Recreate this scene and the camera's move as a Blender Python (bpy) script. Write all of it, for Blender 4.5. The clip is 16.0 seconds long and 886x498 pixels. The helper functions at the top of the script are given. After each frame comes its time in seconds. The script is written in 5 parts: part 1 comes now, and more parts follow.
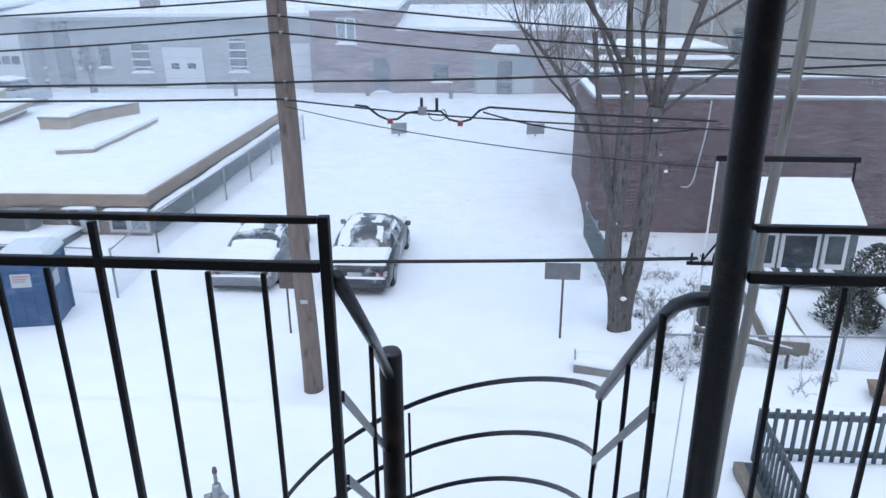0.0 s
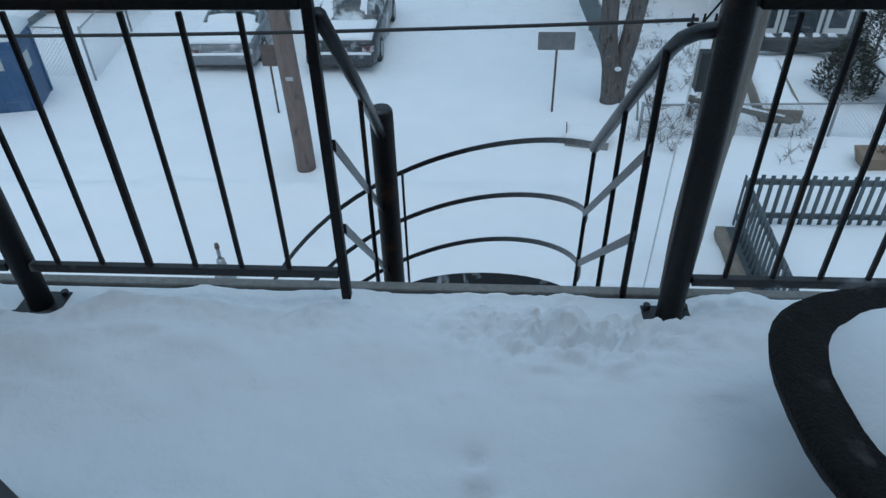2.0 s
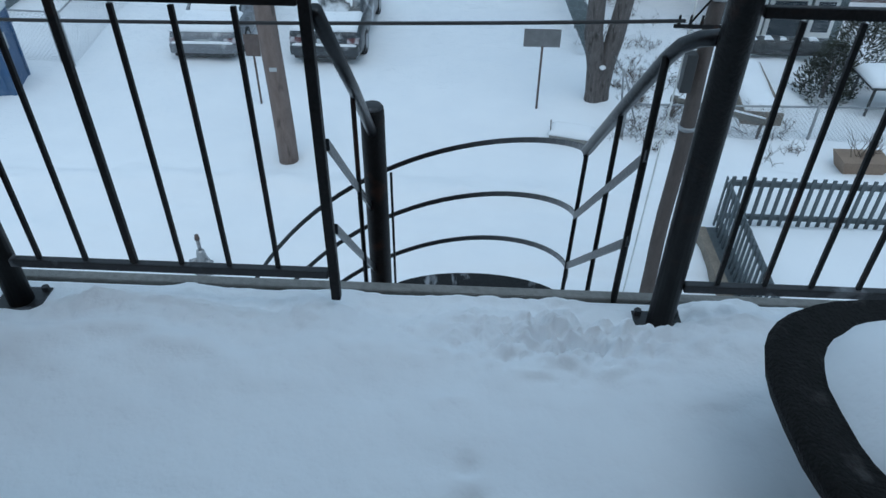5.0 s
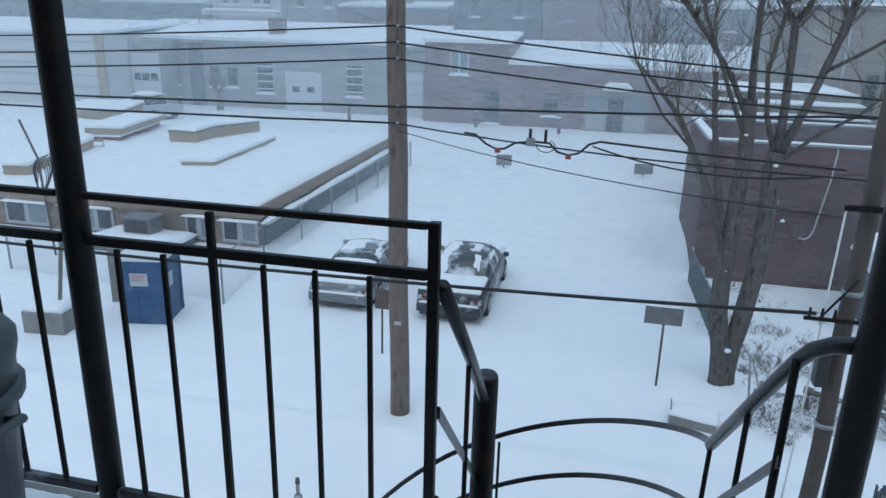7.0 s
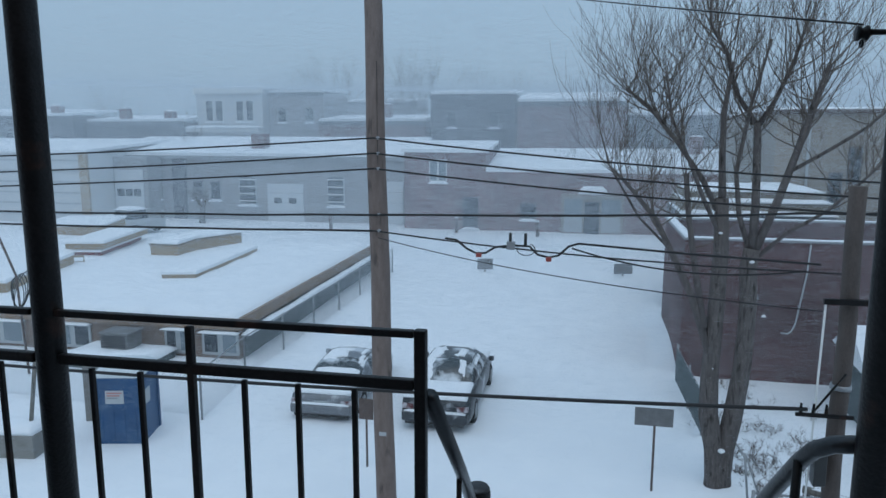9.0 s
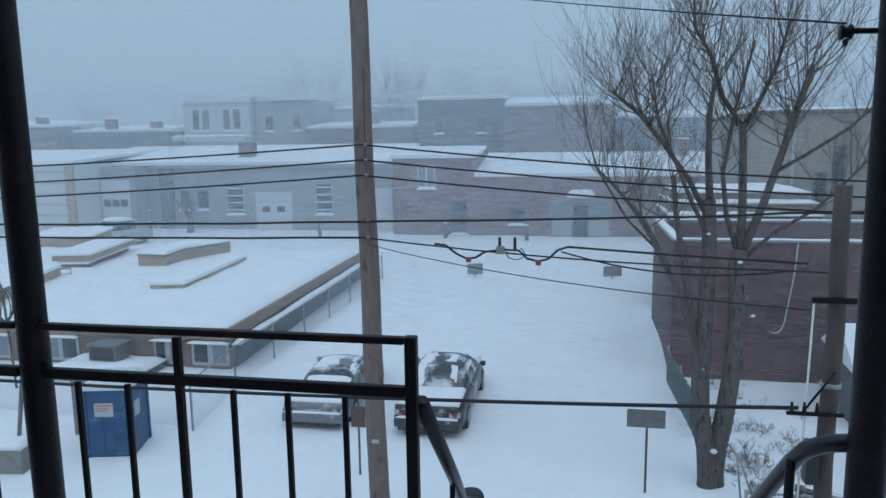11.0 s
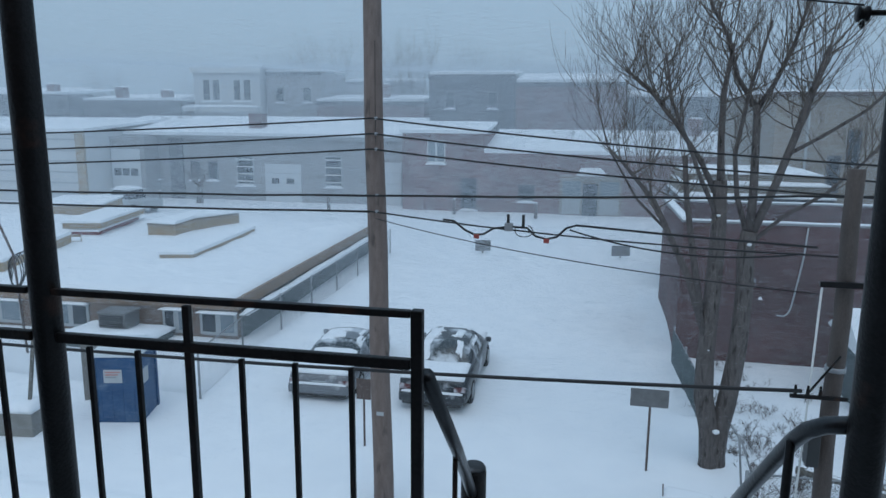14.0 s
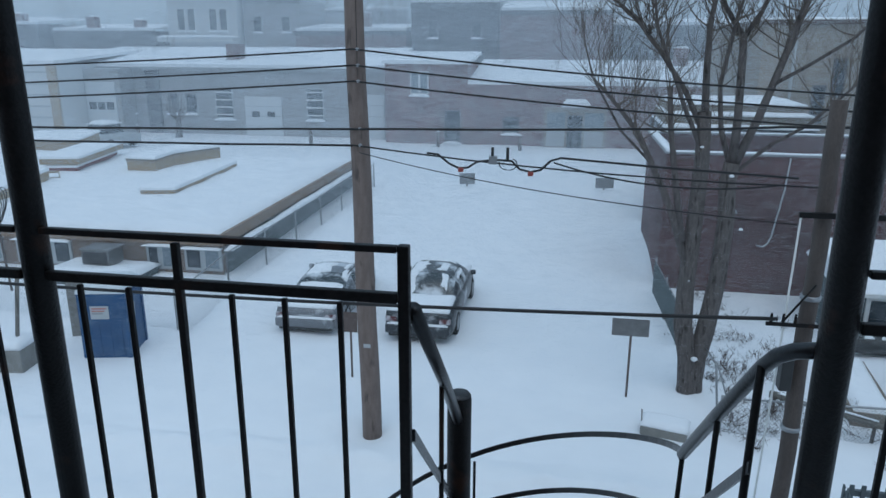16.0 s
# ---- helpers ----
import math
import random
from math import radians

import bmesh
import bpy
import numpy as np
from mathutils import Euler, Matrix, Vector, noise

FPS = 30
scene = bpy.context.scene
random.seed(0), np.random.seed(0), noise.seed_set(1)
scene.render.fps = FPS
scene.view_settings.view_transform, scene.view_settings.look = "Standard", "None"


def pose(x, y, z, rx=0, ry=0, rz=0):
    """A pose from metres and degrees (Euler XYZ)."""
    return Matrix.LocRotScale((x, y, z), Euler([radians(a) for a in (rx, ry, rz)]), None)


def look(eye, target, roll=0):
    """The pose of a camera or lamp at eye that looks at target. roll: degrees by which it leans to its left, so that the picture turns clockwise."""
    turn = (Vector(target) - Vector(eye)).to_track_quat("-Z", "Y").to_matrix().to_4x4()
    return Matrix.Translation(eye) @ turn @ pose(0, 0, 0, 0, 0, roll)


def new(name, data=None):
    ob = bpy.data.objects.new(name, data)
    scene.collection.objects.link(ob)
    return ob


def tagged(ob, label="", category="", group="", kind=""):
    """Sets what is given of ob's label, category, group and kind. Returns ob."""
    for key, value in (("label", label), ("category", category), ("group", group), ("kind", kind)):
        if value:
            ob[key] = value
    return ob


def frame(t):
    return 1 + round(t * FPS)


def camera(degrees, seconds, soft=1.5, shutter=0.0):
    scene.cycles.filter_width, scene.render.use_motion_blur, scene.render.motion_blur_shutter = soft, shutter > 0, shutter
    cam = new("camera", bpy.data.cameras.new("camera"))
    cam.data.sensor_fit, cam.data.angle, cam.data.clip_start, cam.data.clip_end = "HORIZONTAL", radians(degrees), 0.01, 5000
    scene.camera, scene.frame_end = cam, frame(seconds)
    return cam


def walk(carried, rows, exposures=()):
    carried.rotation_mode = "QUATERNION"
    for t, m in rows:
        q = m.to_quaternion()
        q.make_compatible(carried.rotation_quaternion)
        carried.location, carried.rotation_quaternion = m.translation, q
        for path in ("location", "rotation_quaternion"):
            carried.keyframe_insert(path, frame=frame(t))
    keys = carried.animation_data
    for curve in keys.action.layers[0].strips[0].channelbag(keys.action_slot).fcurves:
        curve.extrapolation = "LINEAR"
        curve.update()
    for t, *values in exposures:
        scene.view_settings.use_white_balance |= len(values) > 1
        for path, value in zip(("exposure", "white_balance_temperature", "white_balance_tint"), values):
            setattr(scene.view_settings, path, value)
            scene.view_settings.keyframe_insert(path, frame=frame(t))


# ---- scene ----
cam = camera(64.0, 16.0)
PATH = [
    (0, (-0.011, 0.779, 7.144), (-0.166, 2.65, 6.455), -0.4),
    (0.5, (-0.014, 0.777, 7.117), (-0.208, 2.597, 6.31), -1.8),
    (1, (-0.025, 0.786, 7.089), (-0.224, 2.541, 6.152), -2.0),
    (1.5, (-0.027, 0.788, 7.069), (-0.165, 2.453, 5.97), -1.5),
    (2, (-0.018, 0.783, 7.043), (-0.135, 2.36, 5.818), -1.5),
    (2.5, (-0.015, 0.777, 7.008), (-0.104, 2.22, 5.626), -1.9),
    (3, (-0.017, 0.749, 6.98), (0.031, 2.089, 5.489), 0.1),
    (5.5, (-0.056, 0.821, 7.058), (-0.232, 2.464, 5.932), 1.8),
    (6, (-0.051, 0.802, 7.063), (-0.436, 2.49, 6.063), 0.6),
    (6.5, (-0.049, 0.812, 7.077), (-0.413, 2.593, 6.242), 2.1),
    (7, (-0.054, 0.828, 7.078), (-0.481, 2.685, 6.471), 1.5),
    (7.5, (-0.058, 0.845, 7.08), (-0.502, 2.721, 6.548), -0.0),
    (8, (-0.053, 0.842, 7.093), (-0.485, 2.739, 6.628), 0.4),
    (8.5, (-0.06, 0.844, 7.086), (-0.464, 2.767, 6.712), 0.8),
    (9, (-0.063, 0.843, 7.078), (-0.461, 2.777, 6.759), 0.1),
    (11.5, (-0.063, 0.855, 7.076), (-0.431, 2.799, 6.779), -0.8),
    (12, (-0.064, 0.857, 7.076), (-0.428, 2.803, 6.788), -0.8),
    (12.5, (-0.065, 0.859, 7.075), (-0.428, 2.804, 6.788), -0.9),
    (13, (-0.064, 0.853, 7.076), (-0.447, 2.796, 6.794), -0.9),
    (13.5, (-0.064, 0.849, 7.077), (-0.456, 2.787, 6.78), -0.6),
    (14, (-0.061, 0.843, 7.076), (-0.451, 2.769, 6.705), 0.4),
    (14.5, (-0.065, 0.835, 7.081), (-0.46, 2.742, 6.622), -0.2),
    (15, (-0.061, 0.831, 7.08), (-0.442, 2.711, 6.513), 1.0),
    (15.5, (-0.06, 0.818, 7.086), (-0.431, 2.7, 6.52), 0.2),
    (16, (-0.058, 0.817, 7.087), (-0.396, 2.709, 6.534), 0.2),
]
walk(cam, [(t, look(eye, target, roll)) for t, eye, target, roll in PATH], [(0, 0.72, 6150, 18), (0.5, 0.45, 6050, 12), (1.0, 0.3, 5900, 9), (1.5, 0.18, 5850, 7), (2.2, -0.02, 5800, 5), (3.0, -0.03, 5750, 4), (5.5, 0.15, 5850, 7), (7.0, 0.15, 5900, 9), (8.0, 0.02, 5850, 8), (9.0, -0.02, 5850, 8), (12.5, 0.0, 5850, 8), (14.5, -0.04, 5850, 8), (16, -0.04, 5850, 8)])
# exposure: the picture starts bright and settles within a second

# ---- world and light ----
world = bpy.data.worlds.new("overcast_sky")
scene.world = world
world.use_nodes = True
wn, wl = world.node_tree.nodes, world.node_tree.links
wn.clear()
sky = wn.new("ShaderNodeTexSky")
sky.sky_type, sky.sun_disc = "NISHITA", False
sky.sun_elevation, sky.sun_rotation = radians(38), radians(200)
sky.air_density, sky.dust_density = 1.4, 3.0
veil = wn.new("ShaderNodeMix")
veil.data_type = "RGBA"
veil.inputs["Factor"].default_value = 0.86
veil.inputs["B"].default_value = (4.35, 5.75, 7.0, 1)
wl.new(sky.outputs["Color"], veil.inputs["A"])
bg = wn.new("ShaderNodeBackground")
bg.inputs["Strength"].default_value = 0.108
# an overcast sky is brighter overhead than at the horizon
up = wn.new("ShaderNodeTexCoord")
axes = wn.new("ShaderNodeSeparateXYZ")
wl.new(up.outputs["Generated"], axes.inputs["Vector"])
rise = wn.new("ShaderNodeMapRange")
rise.inputs["To Min"].default_value, rise.inputs["To Max"].default_value = 0.74, 1.14
wl.new(axes.outputs["Z"], rise.inputs["Value"])
dome = wn.new("ShaderNodeVectorMath")
dome.operation = "SCALE"
wl.new(veil.outputs["Result"], dome.inputs[0])
wl.new(rise.outputs["Result"], dome.inputs["Scale"])
wl.new(dome.outputs["Vector"], bg.inputs["Color"])
wo = wn.new("ShaderNodeOutputWorld")
wl.new(bg.outputs["Background"], wo.inputs["Surface"])

sun_data = bpy.data.lights.new("sun", "SUN")
sun_data.energy, sun_data.angle, sun_data.color = 0.5, radians(40), (1.0, 0.97, 0.92)
sun = new("sun", sun_data)
sun.matrix_world = look((0, 0, 60), (-8, 22, 0))


# ---- materials ----
def mat(name, color, rough=0.7, var=0.25, scale=8.0, fine=60.0, bump=0.15, metal=0.0, dirt=None, dirt_amount=0.0, stretch=(1, 1, 1), spec=0.5):
    m = bpy.data.materials.new(name)
    m.use_nodes = True
    n, l = m.node_tree.nodes, m.node_tree.links
    b = n["Principled BSDF"]
    b.inputs["Roughness"].default_value = rough
    b.inputs["Metallic"].default_value = metal
    b.inputs["Specular IOR Level"].default_value = spec
    co = n.new("ShaderNodeTexCoord")
    mp = n.new("ShaderNodeMapping")
    mp.inputs["Scale"].default_value = stretch
    l.new(co.outputs["Object"], mp.inputs["Vector"])
    n1 = n.new("ShaderNodeTexNoise")
    n1.inputs["Scale"].default_value, n1.inputs["Detail"].default_value = scale, 5
    n2 = n.new("ShaderNodeTexNoise")
    n2.inputs["Scale"].default_value, n2.inputs["Detail"].default_value = fine, 4
    for k in (n1, n2):
        l.new(mp.outputs["Vector"], k.inputs["Vector"])
    add = n.new("ShaderNodeMath")
    add.operation = "ADD"
    l.new(n1.outputs["Fac"], add.inputs[0])
    l.new(n2.outputs["Fac"], add.inputs[1])
    ramp = n.new("ShaderNodeMapRange")
    ramp.inputs["From Min"].default_value, ramp.inputs["From Max"].default_value = 0.6, 1.4
    ramp.inputs["To Min"].default_value, ramp.inputs["To Max"].default_value = 1 - var, 1 + var
    l.new(add.outputs[0], ramp.inputs["Value"])
    mul = n.new("ShaderNodeVectorMath")
    mul.operation = "SCALE"
    mul.inputs[0].default_value = color
    l.new(ramp.outputs["Result"], mul.inputs["Scale"])
    last = mul.outputs["Vector"]
    if dirt:
        n3 = n.new("ShaderNodeTexNoise")
        n3.inputs["Scale"].default_value, n3.inputs["Detail"].default_value = scale * 0.6, 8
        l.new(mp.outputs["Vector"], n3.inputs["Vector"])
        r3 = n.new("ShaderNodeMapRange")
        r3.inputs["From Min"].default_value, r3.inputs["From Max"].default_value = 0.62 - dirt_amount * 0.4, 0.72 - dirt_amount * 0.3
        l.new(n3.outputs["Fac"], r3.inputs["Value"])
        mx = n.new("ShaderNodeMix")
        mx.data_type = "RGBA"
        l.new(r3.outputs["Result"], mx.inputs["Factor"])
        l.new(last, mx.inputs["A"])
        mx.inputs["B"].default_value = (*dirt, 1)
        last = mx.outputs["Result"]
    l.new(last, b.inputs["Base Color"])
    if bump:
        bp = n.new("ShaderNodeBump")
        bp.inputs["Strength"].default_value, bp.inputs["Distance"].default_value = bump, 0.02
        l.new(add.outputs[0], bp.inputs["Height"])
        l.new(bp.outputs["Normal"], b.inputs["Normal"])
    return m


def brick_mat(name, c1, c2, mortar, size=0.2):
    m = bpy.data.materials.new(name)
    m.use_nodes = True
    n, l = m.node_tree.nodes, m.node_tree.links
    b = n["Principled BSDF"]
    b.inputs["Roughness"].default_value = 0.9
    co = n.new("ShaderNodeTexCoord")
    sep = n.new("ShaderNodeSeparateXYZ")
    l.new(co.outputs["Object"], sep.inputs["Vector"])
    sm = n.new("ShaderNodeMath")
    sm.operation = "ADD"
    l.new(sep.outputs["X"], sm.inputs[0])
    l.new(sep.outputs["Y"], sm.inputs[1])
    cmb = n.new("ShaderNodeCombineXYZ")
    l.new(sm.outputs[0], cmb.inputs["X"])
    l.new(sep.outputs["Z"], cmb.inputs["Y"])
    br = n.new("ShaderNodeTexBrick")
    br.inputs["Scale"].default_value = 1.0
    br.inputs["Brick Width"].default_value, br.inputs["Row Height"].default_value = size, size * 0.36
    br.inputs["Mortar Size"].default_value = size * 0.035
    br.inputs["Color1"].default_value, br.inputs["Color2"].default_value, br.inputs["Mortar"].default_value = (*c1, 1), (*c2, 1), (*mortar, 1)
    l.new(cmb.outputs["Vector"], br.inputs["Vector"])
    nz = n.new("ShaderNodeTexNoise")
    nz.inputs["Scale"].default_value, nz.inputs["Detail"].default_value = 0.7, 8
    l.new(co.outputs["Object"], nz.inputs["Vector"])
    mr = n.new("ShaderNodeMapRange")
    mr.inputs["From Min"].default_value, mr.inputs["From Max"].default_value = 0.3, 0.7
    mr.inputs["To Min"].default_value, mr.inputs["To Max"].default_value = 0.72, 1.25
    l.new(nz.outputs["Fac"], mr.inputs["Value"])
    sc = n.new("ShaderNodeVectorMath")
    sc.operation = "SCALE"
    l.new(br.outputs["Color"], sc.inputs[0])
    l.new(mr.outputs["Result"], sc.inputs["Scale"])
    l.new(sc.outputs["Vector"], b.inputs["Base Color"])
    bp = n.new("ShaderNodeBump")
    bp.inputs["Strength"].default_value, bp.inputs["Distance"].default_value, bp.invert = 0.5, 0.01, True
    l.new(br.outputs["Fac"], bp.inputs["Height"])
    l.new(bp.outputs["Normal"], b.inputs["Normal"])
    return m


def snow_mat(name, scale=1.2):
    m = bpy.data.materials.new(name)
    m.use_nodes = True
    n, l = m.node_tree.nodes, m.node_tree.links
    b = n["Principled BSDF"]
    b.inputs["Roughness"].default_value = 0.85
    b.inputs["Specular IOR Level"].default_value = 0.15
    co = n.new("ShaderNodeTexCoord")
    n1 = n.new("ShaderNodeTexNoise")
    n1.inputs["Scale"].default_value, n1.inputs["Detail"].default_value = scale, 6
    n2 = n.new("ShaderNodeTexNoise")
    n2.inputs["Scale"].default_value, n2.inputs["Detail"].default_value = scale * 30, 4
    for k in (n1, n2):
        l.new(co.outputs["Object"], k.inputs["Vector"])
    cr = n.new("ShaderNodeMix")
    cr.data_type = "RGBA"
    cr.inputs["A"].default_value, cr.inputs["B"].default_value = (0.80, 0.82, 0.85, 1), (0.88, 0.89, 0.90, 1)
    l.new(n1.outputs["Fac"], cr.inputs["Factor"])
    l.new(cr.outputs["Result"], b.inputs["Base Color"])
    b1 = n.new("ShaderNodeBump")
    b1.inputs["Strength"].default_value, b1.inputs["Distance"].default_value = 0.25, 0.12
    l.new(n1.outputs["Fac"], b1.inputs["Height"])
    b2 = n.new("ShaderNodeBump")
    b2.inputs["Strength"].default_value, b2.inputs["Distance"].default_value = 0.2, 0.006
    l.new(n2.outputs["Fac"], b2.inputs["Height"])
    l.new(b1.outputs["Normal"], b2.inputs["Normal"])
    l.new(b2.outputs["Normal"], b.inputs["Normal"])
    return m


def glass_mat(name, color, rough=0.12):
    m = bpy.data.materials.new(name)
    m.use_nodes = True
    b = m.node_tree.nodes["Principled BSDF"]
    b.inputs["Base Color"].default_value = (*color, 1)
    b.inputs["Roughness"].default_value = rough
    return m


SNOW = snow_mat("snow")
SNOW_NEAR = snow_mat("snow_near", 3.0)
IRON = mat("black_painted_iron", (0.013, 0.0125, 0.013), 0.45, 0.4, 14, 120, 0.15, 0.0, (0.035, 0.02, 0.015), 0.1, spec=0.16)
IRON_FLAT = mat("black_iron_flat_bar", (0.02, 0.022, 0.025), 0.3, 0.3, 10, 90, 0.1, 0.2)
IRON_FROST = mat("frosted_black_iron", (0.016, 0.016, 0.018), 0.5, 0.4, 10, 90, 0.1, 0.0, (0.22, 0.23, 0.245), 0.14)
IRON_LAND = mat("scuffed_black_iron", (0.012, 0.0115, 0.012), 0.5, 0.5, 12, 60, 0.2, 0.0, (0.3, 0.31, 0.33), 0.07, (3, 1, 1), spec=0.2)
POLE_WOOD = mat("weathered_pole_wood", (0.19, 0.148, 0.13), 0.9, 0.3, 5, 60, 0.35, 0, (0.1, 0.08, 0.07), 0.06, (2.5, 2.5, 0.6))
STUB_WOOD = mat("dark_pole_wood", (0.095, 0.078, 0.07), 0.9, 0.3, 5, 60, 0.35, 0, (0.08, 0.065, 0.058), 0.06, (2.5, 2.5, 0.6))
POLE_GREY = mat("grey_pole_wood", (0.2, 0.19, 0.17), 0.9, 0.35, 6, 70, 0.4, 0, (0.1, 0.1, 0.09), 0.12, (4, 4, 0.25))
# bark and twig tones are raised to include haze in front of the tree
BARK = mat("bark", (0.135, 0.12, 0.115), 0.95, 0.45, 9, 50, 0.8, 0, (0.05, 0.045, 0.04), 0.15, (2.5, 2.5, 0.6))
TWIG = mat("twig", (0.14, 0.118, 0.102), 0.9, 0.3, 5, 30, 0.1)
DRY = mat("dry_weeds", (0.075, 0.052, 0.04), 0.95, 0.4, 3, 20, 0.1)
RUBBER = mat("cable_rubber", (0.012, 0.012, 0.013), 0.6, 0.2, 20, 100, 0.05)
STEEL = mat("galvanised_steel", (0.32, 0.33, 0.34), 0.45, 0.25, 12, 90, 0.1, 0.7)
SIGN_BACK = mat("sign_back_metal", (0.2, 0.2, 0.2), 0.5, 0.25, 6, 60, 0.1, 0.5)
SIGN_DARK = mat("rusty_sign_back", (0.13, 0.1, 0.09), 0.6, 0.3, 8, 60, 0.1, 0.3)
RED = mat("red_plastic", (0.28, 0.06, 0.05), 0.4, 0.15, 10, 60, 0.05)
WHITE_PAINT = mat("white_paint", (0.72, 0.72, 0.7), 0.6, 0.1, 3, 40, 0.1)
PALE_PAINT = mat("pale_grey_paint", (0.4, 0.42, 0.43), 0.5, 0.08, 3, 40, 0.05)
DARK_TRIM = mat("dark_trim", (0.03, 0.032, 0.033), 0.5, 0.2, 8, 60, 0.05)
BIN = mat("grey_plastic", (0.085, 0.1, 0.11), 0.5, 0.2, 5, 60, 0.1)
BLUE = mat("blue_plastic", (0.02, 0.075, 0.18), 0.5, 0.25, 3, 40, 0.08, 0, (0.06, 0.12, 0.22), 0.2)
ROOF_WHITE = mat("translucent_white_plastic", (0.62, 0.66, 0.68), 0.5, 0.1, 3, 40, 0.05)
LABEL = mat("paper_label", (0.44, 0.46, 0.47), 0.7, 0.1, 10, 60, 0.0)
PINK = mat("faded_red_print", (0.45, 0.22, 0.2), 0.7, 0.1, 10, 60, 0.0)
CONCRETE = mat("concrete", (0.24, 0.235, 0.22), 0.95, 0.25, 4, 40, 0.4)
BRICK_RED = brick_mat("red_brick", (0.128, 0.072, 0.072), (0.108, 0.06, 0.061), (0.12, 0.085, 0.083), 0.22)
# paler than the near brick: part of the distance haze is in this colour
BRICK_FAR = brick_mat("hazed_red_brick", (0.24, 0.145, 0.14), (0.2, 0.12, 0.117), (0.22, 0.17, 0.17), 0.24)
BRICK_TAN = brick_mat("tan_brick", (0.23, 0.165, 0.13), (0.2, 0.145, 0.115), (0.22, 0.19, 0.17), 0.22)
FASCIA = mat("tan_fascia_boards", (0.26, 0.19, 0.14), 0.8, 0.2, 3, 30, 0.2)
VENT_TAN = mat("tan_sheet_metal", (0.36, 0.28, 0.19), 0.6, 0.15, 3, 30, 0.1)
VENT_RED = mat("maroon_sheet_metal", (0.2, 0.06, 0.06), 0.6, 0.15, 3, 30, 0.1)
TEAL_WALL = mat("teal_grey_siding", (0.1, 0.125, 0.13), 0.8, 0.2, 3, 30, 0.15)
# grey block and beige stucco are lightened to carry part of the haze
GREY_WALL = mat("grey_block_wall", (0.33, 0.33, 0.335), 0.9, 0.2, 0.6, 12, 0.2)
DARK_WALL = mat("dark_grey_wall", (0.125, 0.13, 0.14), 0.9, 0.25, 0.5, 10, 0.2)
TAN_STUCCO = mat("beige_stucco", (0.29, 0.255, 0.215), 0.9, 0.15, 0.6, 15, 0.2)
WHITE_WALL = mat("white_siding", (0.6, 0.61, 0.61), 0.8, 0.08, 0.6, 12, 0.1)
DOOR_WHITE = mat("white_garage_door", (0.6, 0.62, 0.63), 0.6, 0.08, 1, 20, 0.05)
# dark glass made paler, with distance haze put into its colour
GLASS_FAR = glass_mat("hazed_window_glass", (0.13, 0.145, 0.16), 0.3)
GLASS_DARK = glass_mat("dark_window_glass", (0.03, 0.04, 0.05))
GLASS_PALE = glass_mat("pale_window_glass", (0.2, 0.24, 0.27), 0.25)
TEAL_PANEL = mat("teal_painted_panel", (0.1, 0.22, 0.27), 0.7, 0.2, 2, 30, 0.1)
LID_TEAL = mat("dull_teal_plastic", (0.075, 0.105, 0.11), 0.6, 0.15, 4, 50, 0.05)
PICKET = mat("grey_stained_pickets", (0.105, 0.125, 0.135), 0.85, 0.25, 5, 50, 0.25, 0, None, 0, (3, 3, 0.5))
PLANK = mat("weathered_planks", (0.22, 0.19, 0.155), 0.9, 0.3, 5, 40, 0.3)
HEDGE = mat("evergreen_needles", (0.045, 0.05, 0.035), 0.9, 0.5, 4, 30, 0.2)
CAR_SILVER = mat("silver_car_paint", (0.19, 0.2, 0.215), 0.32, 0.12, 3, 40, 0.03, 0.4, (0.6, 0.62, 0.65), 0.2)
CAR_DARK = mat("dark_grey_car_paint", (0.05, 0.056, 0.062), 0.32, 0.2, 3, 40, 0.03, 0.3, (0.6, 0.62, 0.65), 0.18)
CAR_GLASS = mat("snow_flecked_car_glass", (0.045, 0.055, 0.06), 0.2, 0.2, 3.2, 30, 0.0, 0, (0.6, 0.63, 0.66), 0.36)
TYRE = mat("tyre_rubber", (0.018, 0.018, 0.018), 0.85, 0.2, 8, 60, 0.2)
TAIL_RED = mat("red_tail_lamp_lens", (0.11, 0.03, 0.032), 0.3, 0.1, 8, 60, 0.0, 0, (0.5, 0.48, 0.5), 0.34)
CHAIR_BLACK = mat("black_pitted_plastic", (0.011, 0.0105, 0.01), 0.75, 0.5, 20, 130, 0.6, 0, (0.05, 0.047, 0.045), 0.1, spec=0.2)
INTERIOR = mat("interior_plaster", (0.45, 0.42, 0.38), 0.9, 0.1, 2, 30, 0.1)
HOUSE_BRICK = brick_mat("house_brick", (0.26, 0.14, 0.11), (0.22, 0.12, 0.1), (0.3, 0.27, 0.25), 0.21)


# ---- mesh helpers ----
def mesh_object(name, verts, faces, material, parent=None, label="", smooth=False):
    me = bpy.data.meshes.new(name)
    me.from_pydata([tuple(v) for v in verts], [], faces)
    me.validate()
    if smooth:
        me.shade_smooth()
    me.materials.append(material)
    ob = new(name, me)
    if parent is not None:
        ob.parent = parent
    if label:
        ob["label"] = label
    return ob


def part(name, bm, material, parent=None, label="", smooth=False):
    bmesh.ops.recalc_face_normals(bm, faces=bm.faces[:])
    me = bpy.data.meshes.new(name)
    bm.to_mesh(me)
    bm.free()
    if smooth:
        me.shade_smooth()
    me.materials.append(material)
    ob = new(name, me)
    if parent is not None:
        ob.parent = parent
    if label:
        ob["label"] = label
    return ob


def thing(name, at, label, category, group="", kind="", turn=0.0):
    e = new(name)
    e.empty_display_size = 0.1
    e.matrix_basis = pose(at[0], at[1], at[2], 0, 0, turn)
    return tagged(e, label, category, group, kind)


